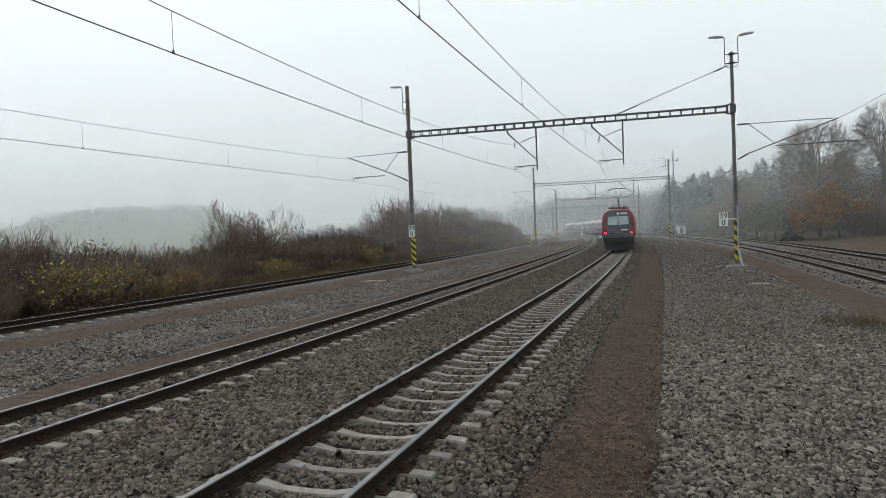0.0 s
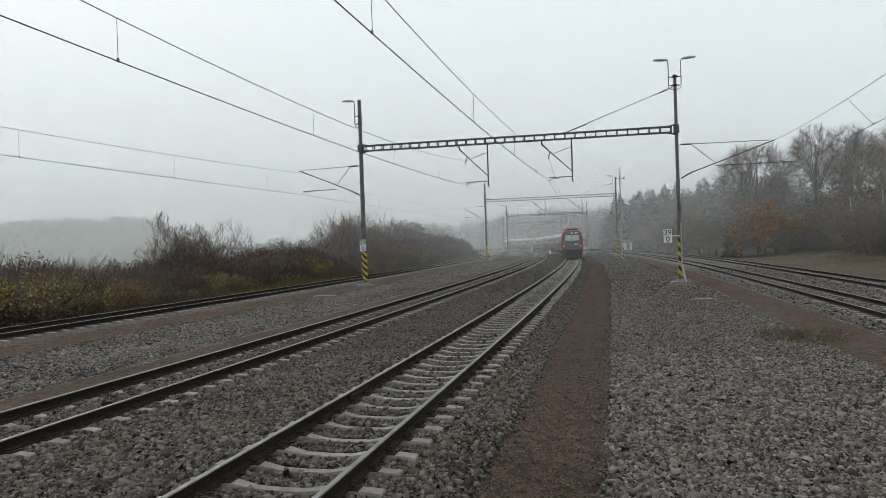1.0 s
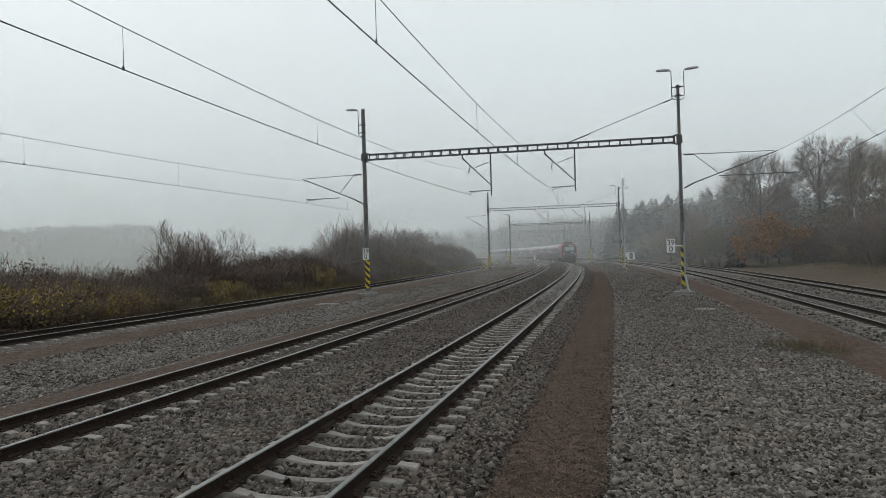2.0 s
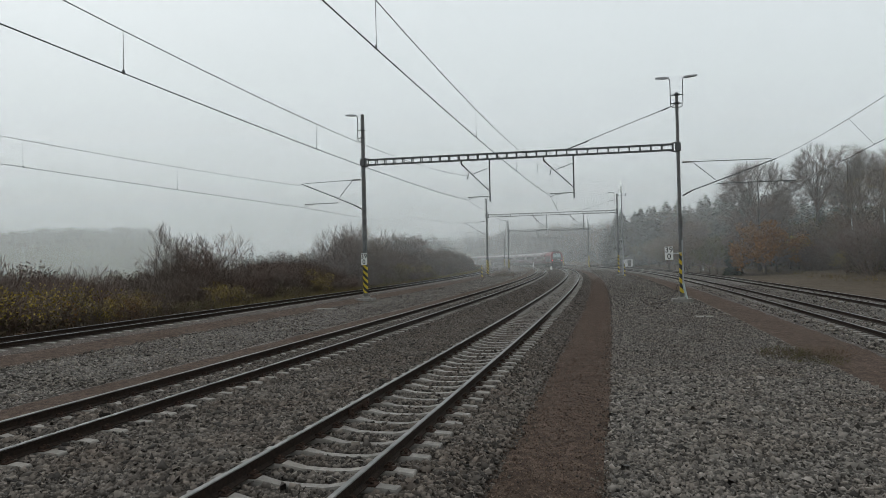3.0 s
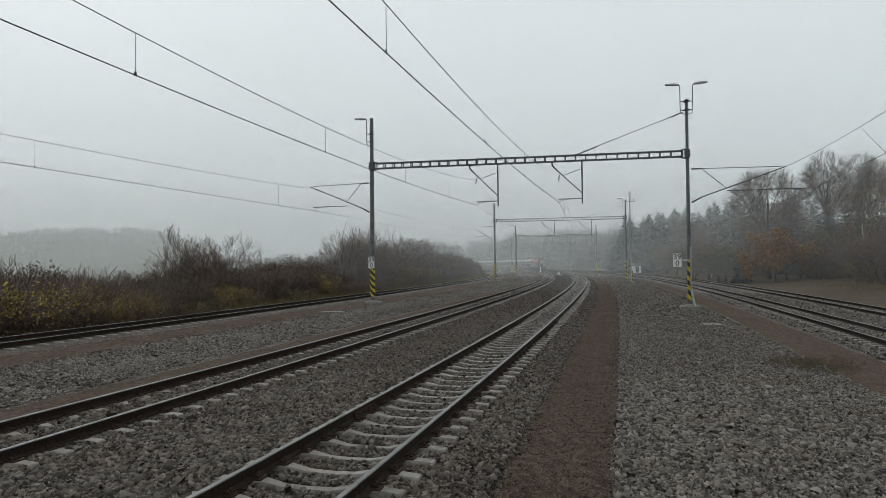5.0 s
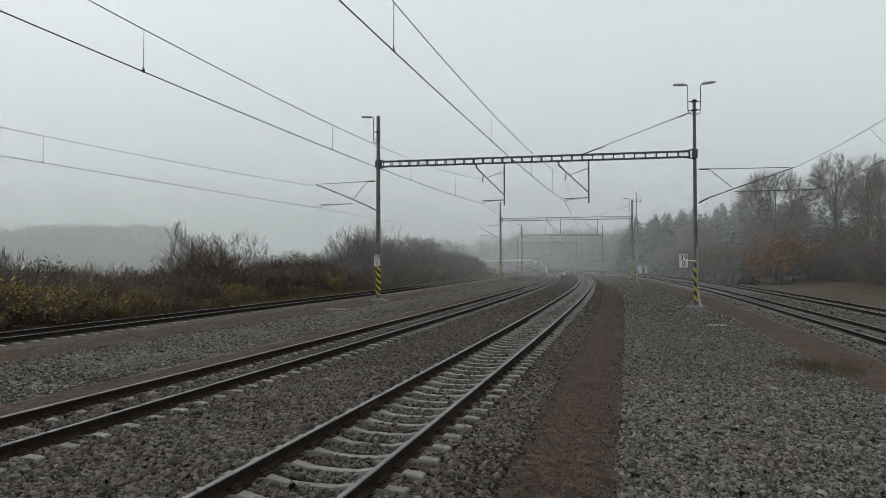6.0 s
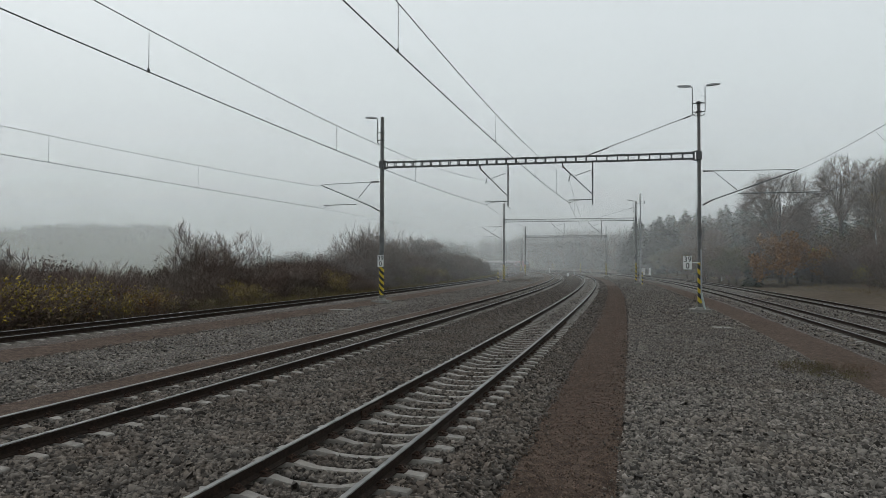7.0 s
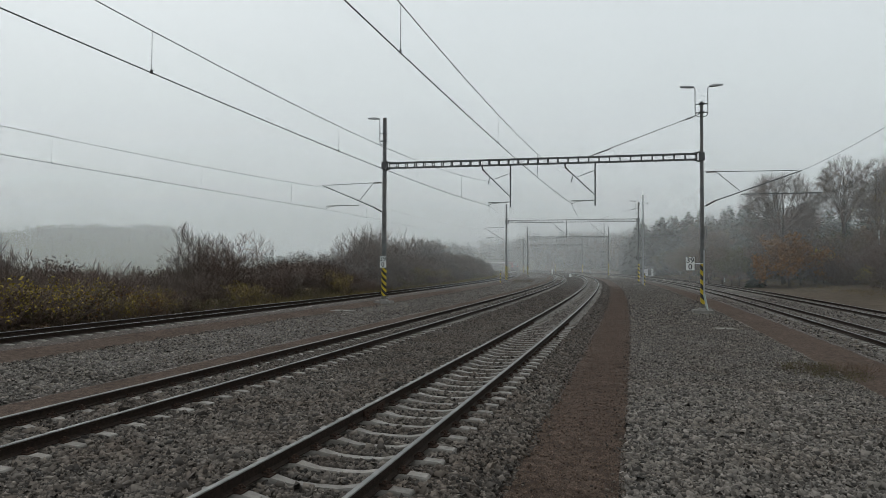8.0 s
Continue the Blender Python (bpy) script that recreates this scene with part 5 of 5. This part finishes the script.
def far_woods():
    """Woods on the far slopes: ragged spruces and bare crowns, past counting."""
    rnd = random.Random(9)
    mc, mb, ml = M(), M(), M()
    def at(x, y, tall):
        i = int(np.argmin((LINE_X - x) ** 2 + (LINE_Y - y) ** 2))
        h = LINE_H[i]
        ds = (x - LINE_X[i]) * math.sin(h) + (y - LINE_Y[i]) * math.cos(h)
        u = (x - LINE_X[i]) * math.cos(h) - (y - LINE_Y[i]) * math.sin(h)
        if -14 < u < 34 and LINE_S[i] < 600:
            return
        z = land(x, y, float(LINE_S[i]) + max(0, ds), u) - 0.5
        H = tall * rnd.uniform(0.75, 1.25)
        if rnd.random() < 0.8:
            conifer_boughs(mc, (x, y, z), H, H * 0.27, rnd, 11, 8)
        else:
            tips = []
            mb.tube([(x, y, z), (x, y, z + H * 0.4)], [0.25, 0.18], 4, caps=False)
            for k in range(5):
                a = rnd.uniform(0, 6.283)
                grow(mb, (x, y, z + H * rnd.uniform(0.15, 0.45)), (math.cos(a) * 0.7, math.sin(a) * 0.7, 1), H * 0.3, 0.12, 2, rnd, tips, 0.6, 0.05, 3, 0.04)
            for p in tips:
                leaf_quad(ml, p + Vector((rnd.gauss(0, 0.6), rnd.gauss(0, 0.6), rnd.gauss(0, 0.6))), 0.36, rnd)
    for i in range(260):   # the slope behind the sidings
        f = rnd.random()
        y = 112 + 230 * f
        x = 52 + 20 * f + rnd.uniform(0, 1) ** 1.4 * (75 + 40 * f) + (0 if y < 160 else -8)
        at(x, y, 13)
    for i in range(520):   # across the end of the curve
        at(rnd.uniform(-40, 150), rnd.uniform(335, 470), 13)
    for i in range(260):   # undergrowth along the foot of the far woods
        at(rnd.uniform(-40, 140), rnd.uniform(325, 400), 5.5)
    for i in range(160):
        at(rnd.uniform(58, 100), rnd.uniform(150, 330), 4.5)
    for i in range(120):   # the slope behind the radio mast
        at(rnd.uniform(62, 120), rnd.uniform(170, 330), 15)
    for i in range(300):    # inside the curve beyond the thicket
        at(rnd.uniform(-75, 8), rnd.uniform(235, 420), 13)
    for i in range(420):    # the hill across the valley
        at(-345 + rnd.gauss(0, 75), 620 + rnd.gauss(0, 45), 5)
    for i in range(220):
        at(-240 + rnd.gauss(0, 70), 600 + rnd.gauss(0, 45), 5)
    for i in range(170):   # the crest far beyond
        at(rnd.uniform(-80, 90), rnd.uniform(480, 640), 14)
    tagged(part("far_brown_foliage", ml, LEAF_BROWN), "brown crowns of far woods fading into the fog", "woods", kind="stuff")
    a = tagged(part("far_spruce_woods", mc, NEEDLE), "dark spruce woods fading into the fog", "woods", kind="stuff")
    b = tagged(part("far_bare_woods", mb, TWIG), "bare broadleaf woods fading into the fog", "woods", kind="stuff")


far_woods()


def grass_band(name, s0, s1, u0, u1, n, h, mat, label):
    rnd = random.Random(name)
    m = M()
    for i in range(n):
        s, u = rnd.uniform(s0, s1), rnd.triangular(u0, u1)
        if noise.noise((s * 0.35, u * 0.6, 2)) < -0.12:
            continue
        p = along(s, u, level(u) - 0.03)
        k = h * rnd.uniform(0.4, 1.2)
        a = rnd.uniform(0, 6.283)
        lean = Vector((rnd.gauss(0, 0.35), rnd.gauss(0, 0.35), 1)) * k
        w = Vector((math.cos(a), math.sin(a), 0)) * rnd.uniform(0.008, 0.02)
        m.add([p - w, p + w, p + lean * 0.6 + w * 0.6, p + lean, p + lean * 0.6 - w * 0.6], [(0, 1, 2, 3, 4)])
    tagged(part(name, m, mat), label, "grass", kind="stuff")


grass_band("dry_grass", 27, 150, -20.5, -18.3, 15000, 0.50, GRASS, "tufts of dry straw grass along the verge")
grass_band("verge_grass", 40, 220, 26.5, 31.5, 8000, 0.34, GRASS, "strip of yellowed grass at the wood's foot")

# ================= loose stone =================
def stones(name, n, s0, s1, u0, u1, size, mat, label, keep=None, seed=1, fall=0.0, bury=0.15, block=True, flat=0.62):
    """Crushed stones, each an uneven block with its own turn, laid over the bed; thinner with distance."""
    g = np.random.default_rng(seed)
    t = g.random(n)
    s = s0 + (s1 - s0) * (t ** (1 + fall))
    u = g.uniform(u0, u1, n)
    if keep is not None:
        ok = keep(s, u)
        s, u = s[ok], u[ok]
    n = len(s)
    z = np.interp(u, PU, PZ)
    sz = size * np.exp(g.normal(0, 0.30, n))
    h = np.interp(s, LINE_S, LINE_H)
    x = np.interp(s, LINE_S, LINE_X) + np.cos(h) * u
    y = np.interp(s, LINE_S, LINE_Y) - np.sin(h) * u
    cube = np.array([(-1, -1, -1), (1, -1, -1), (1, 1, -1), (-1, 1, -1), (-1, -1, 1), (1, -1, 1), (1, 1, 1), (-1, 1, 1)], float) * 0.5
    if not block:   # farther stones are plain six-cornered chips
        cube = np.array([(-1, 0, 0), (1, 0, 0), (0, -1, 0), (0, 1, 0), (0, 0, -1), (0, 0, 1)], float) * 0.66
    nv = len(cube)
    v = cube[None] + g.normal(0, 0.19, (n, nv, 3))
    v *= g.uniform(0.7, 1.25, (n, 1, 3)) * np.array([1.0, 1.0, flat]) * sz[:, None, None]
    q = g.normal(size=(n, 4)) * np.array([1, 0.32, 0.32, 1])   # flat chips lie mostly flat
    q /= np.linalg.norm(q, axis=1)[:, None]
    a, b, c, d = q.T
    R = np.stack([np.stack([1 - 2 * (c * c + d * d), 2 * (b * c - a * d), 2 * (b * d + a * c)], 1),
                  np.stack([2 * (b * c + a * d), 1 - 2 * (b * b + d * d), 2 * (c * d - a * b)], 1),
                  np.stack([2 * (b * d - a * c), 2 * (c * d + a * b), 1 - 2 * (b * b + c * c)], 1)], 1)
    v = np.einsum("nij,nkj->nki", R, v)
    v += np.stack([x, y, z + sz * (0.5 - bury) * g.uniform(0.2, 1.0, n) + 0.02], 1)[:, None, :]
    faces = np.array([(4, 5, 6, 7), (0, 1, 5, 4), (1, 2, 6, 5), (2, 3, 7, 6), (3, 0, 4, 7)] if block else
                     [(1, 3, 5), (3, 0, 5), (0, 2, 5), (2, 1, 5), (3, 1, 4), (0, 3, 4), (2, 0, 4), (1, 2, 4)])
    nf, k = faces.shape
    f = (faces[None] + (np.arange(n) * nv)[:, None, None]).reshape(-1)
    me = bpy.data.meshes.new(name)
    me.vertices.add(n * nv)
    me.vertices.foreach_set("co", v.reshape(-1))
    me.loops.add(len(f))
    me.loops.foreach_set("vertex_index", f.astype(np.int32))
    me.polygons.add(n * nf)
    me.polygons.foreach_set("loop_start", np.arange(0, n * nf * k, k, dtype=np.int32))
    me.materials.append(mat)
    me.update(calc_edges=True)
    return tagged(new(name, me), label, "gravel", kind="stuff")


def clear_of_track(s, u):
    ok = np.ones(len(s), bool)
    for uc, open_mid in ((0.0, 0.0), (-5.24, 0.42)):
        w = np.abs(u - uc)
        k = np.abs(((s + 8.0 + 0.3) % 0.6) - 0.3)
        ok &= ~((w < 1.33) & (w > open_mid) & (k < 0.120))
        ok &= ~(np.abs(w - 0.7525) < 0.11)
    return ok


BALLAST_LABEL = "loose dark angular ballast stones round the sleepers"
GRAVEL_LABEL = "loose grey crushed gravel beside the path"
stones("ballast_stones", 66000, -2.2, 8, -6.6, 2.0, 0.041, STONE_DARK, BALLAST_LABEL, clear_of_track, 1, 0.1)
stones("ballast_stones_mid", 90000, 8, 26, -6.6, 2.0, 0.042, STONE_DARK, BALLAST_LABEL, clear_of_track, 6, 0.3, block=False, flat=0.5)
stones("ballast_stones_far", 34000, 26, 140, -6.6, 2.0, 0.065, STONE_DARK, BALLAST_LABEL, clear_of_track, 4, 0.9, block=False, flat=0.38)
stones("gravel_stones", 44000, -0.5, 9, 3.45, 8.8, 0.038, STONE_GREY, GRAVEL_LABEL, None, 2, 0.1)
stones("gravel_stones_mid", 54000, 9, 26, 3.45, 8.8, 0.039, STONE_GREY, GRAVEL_LABEL, None, 7, 0.3, block=False, flat=0.5)
stones("gravel_stones_far", 26000, 26, 140, 3.45, 8.8, 0.065, STONE_GREY, GRAVEL_LABEL, None, 8, 0.9, block=False, flat=0.38)
stones("gravel_stones_west", 38000, 2, 130, -12.3, -8.0, 0.052, STONE_GREY, "loose pale gravel between the tracks", None, 3, 0.8, block=False, flat=0.45)
stones("siding_stones", 12000, 8, 60, 11.2, 20.0, 0.075, STONE_GREY, "loose stained ballast round the sidings",
       lambda s, u: (np.abs(np.abs(u - 13.25) - 0.7525) > 0.12) & (np.abs(np.abs(u - 17.7) - 0.7525) > 0.12), 9, 0.5, block=False)
edge = lambda s, u: np.random.default_rng(3).random(len(s)) < np.exp(-np.minimum(np.abs(u - 1.95), np.abs(u - 3.5)) / 0.09)
stones("path_spill", 26000, -3.5, 90, 1.95, 3.5, 0.034, STONE_DARK, "stray ballast stones spilled on the cinder path", edge, 12, 1.9, block=False)
stones("path_grit", 30000, -3.5, 80, 2.0, 3.48, 0.017, material("brown_grit", (0.078, 0.054, 0.041), (0.138, 0.10, 0.079), 20, 0.9, island=0.6, spec=0.1),
       "fine brown grit on the cinder path", None, 5, 2.2, block=False)

# ================= small things along the line =================
def concrete_cover(s, u, w, l):
    m = M()
    for i in range(2):
        m.box((0, (i - 0.5) * (l / 2 + 0.01), 0.0), (w, l / 2, 0.10), taper=0.97)
    t = part("cable_cover", m, CONCRETE, at=set_out(s, u, level(u) + 0.005))
    tagged(t, "flat grey concrete cable duct cover in the gravel", "cover", "cable covers")


concrete_cover(24.6, 7.5, 0.8, 0.8)
concrete_cover(27.0, -12.2, 1.2, 0.9)


def striped_post(s, u, h):
    t = thing("marker_post", set_out(s, u, level(u)), "slim black and yellow striped post beside a mast", "post", "striped posts")
    m = M()
    m.tube([(0, 0, -0.2), (0, 0, h)], 0.08, 8)
    part("post", m, STRIPE_FINE, t)
    m = M()
    m.tube([(0, 0, h), (0, 0, h + 0.03)], 0.09, 8)
    part("cap", m, BLACK, t)


striped_post(88.0, -13.1, 1.75)
striped_post(90.5, 7.3, 1.75)


def concrete_marker(s, u, h, w):
    m = M()
    m.box((0, 0, h / 2 - 0.1), (w, w * 0.7, h + 0.2), taper=0.9)
    tagged(part("marker_stone", m, WHITE, at=set_out(s, u, level(u))), "small white painted concrete marker by the rails", "marker", "markers")


concrete_marker(145, -2.6, 0.75, 0.50)
concrete_marker(206, -2.6, 1.5, 0.30)


def radio_mast():
    t = thing("radio_mast", set_out(92, 7.2, level(7.2)), "slim grey radio mast with small antennas at its head", "mast")
    m = M()
    m.tube([(0, 0, -0.2), (0, 0, 6), (0, 0, 12.2)], [0.13, 0.11, 0.07], 8)
    part("pole", m, LAMP_GREY, t)
    m = M()
    m.tube([(0, 0, 12.2), (0, 0, 13.1)], 0.17, 8)
    m.tube([(0, 0, 13.1), (0, 0, 13.9)], 0.02, 5)
    part("antenna", m, WHITE, t)
    m = M()
    m.tube([(-0.5, 0, 11.8), (0.6, 0, 11.8)], 0.03, 5)
    m.box((0.6, 0, 11.9), (0.12, 0.12, 0.4))
    m.box((-0.5, 0, 11.85), (0.1, 0.1, 0.25))
    part("crossarm", m, STEEL_DARK, t)


radio_mast()


def hut():
    p = pose(59.5, 190.0, -0.55, 0, 0, -12)
    t = thing("equipment_hut", p, "small white equipment hut with a dark pitched roof", "hut")
    m = M()
    m.box((0, 0, 0.8), (1.9, 1.5, 1.75))
    w = part("wall", m, WHITE, t)
    m = M()
    m.loft([[(-1.15, -0.95, 1.62), (1.15, -0.95, 1.62), (1.15, -0.95, 1.70), (-1.15, -0.95, 1.70)], [(-1.15, 0, 2.15), (1.15, 0, 2.15), (1.15, 0, 2.23), (-1.15, 0, 2.23)],
            [(-1.15, 0.95, 1.62), (1.15, 0.95, 1.62), (1.15, 0.95, 1.70), (-1.15, 0.95, 1.70)]])
    part("roof", m, BLACK, t)
    t.scale = (1.25, 1.25, 1.25)
    m = M()
    m.box((0.1, -0.765, 0.75), (0.75, 0.03, 1.45))
    d = part("door", m, STEEL, t, "grey steel door")
    m = M()
    m.box((0.38, -0.79, 0.8), (0.05, 0.03, 0.12))
    part("handle", m, BLACK, d)


hut()


def weed(s, u, h, n, mat, label, seed):
    rnd = random.Random(seed)
    t = thing("weed_tuft", set_out(s, u, level(u)), label, "weeds", "weeds in the gravel")
    m, lv, tips = M(), M(), []
    for i in range(n):
        a, q = rnd.uniform(0, 6.283), rnd.uniform(0, 1) ** 0.5
        grow(m, (math.cos(a) * q * 0.7, math.sin(a) * q * 0.7, -0.02), (rnd.gauss(0, 0.5), rnd.gauss(0, 0.5), 1), h * rnd.uniform(0.3, 0.6), 0.004, 1, rnd, tips, 0.6, 0.1, 3, 0.002)
    part("stalk_growth", m, TWIG, t)["kind"] = "stuff"
    for p in tips:
        for k in range(2):
            leaf_quad(lv, p + Vector((rnd.gauss(0, 0.03), rnd.gauss(0, 0.03), rnd.gauss(0, 0.03))), 0.018, rnd)
    part("foliage", lv, mat, t)["kind"] = "stuff"


weed(12.4, 8.05, 0.42, 90, LEAF_OLIVE, "patch of withered weeds growing in the gravel", 1)
weed(12.9, 9.0, 0.36, 70, LEAF_BROWN, "patch of withered weeds growing in the gravel", 2)
weed(11.7, 8.6, 0.30, 60, LEAF_OLIVE, "patch of withered weeds growing in the gravel", 3)
for i in range(5):
    weed(91 + i * 0.8, -10.9 + 0.45 * i, 0.7, 50, LEAF_OLIVE, "dark weeds round the foot of a mast", 10 + i)


def motions():
    walk(LOCO, [(t, on_line(s + 10.0, 5.0)) for t, s in RUN])
    for i, c in enumerate(COACHES):
        walk(c, [(t, on_line(s + 20.0 + 0.4 + 13.3 + 26.6 * i, 9.5)) for t, s in RUN])


motions()
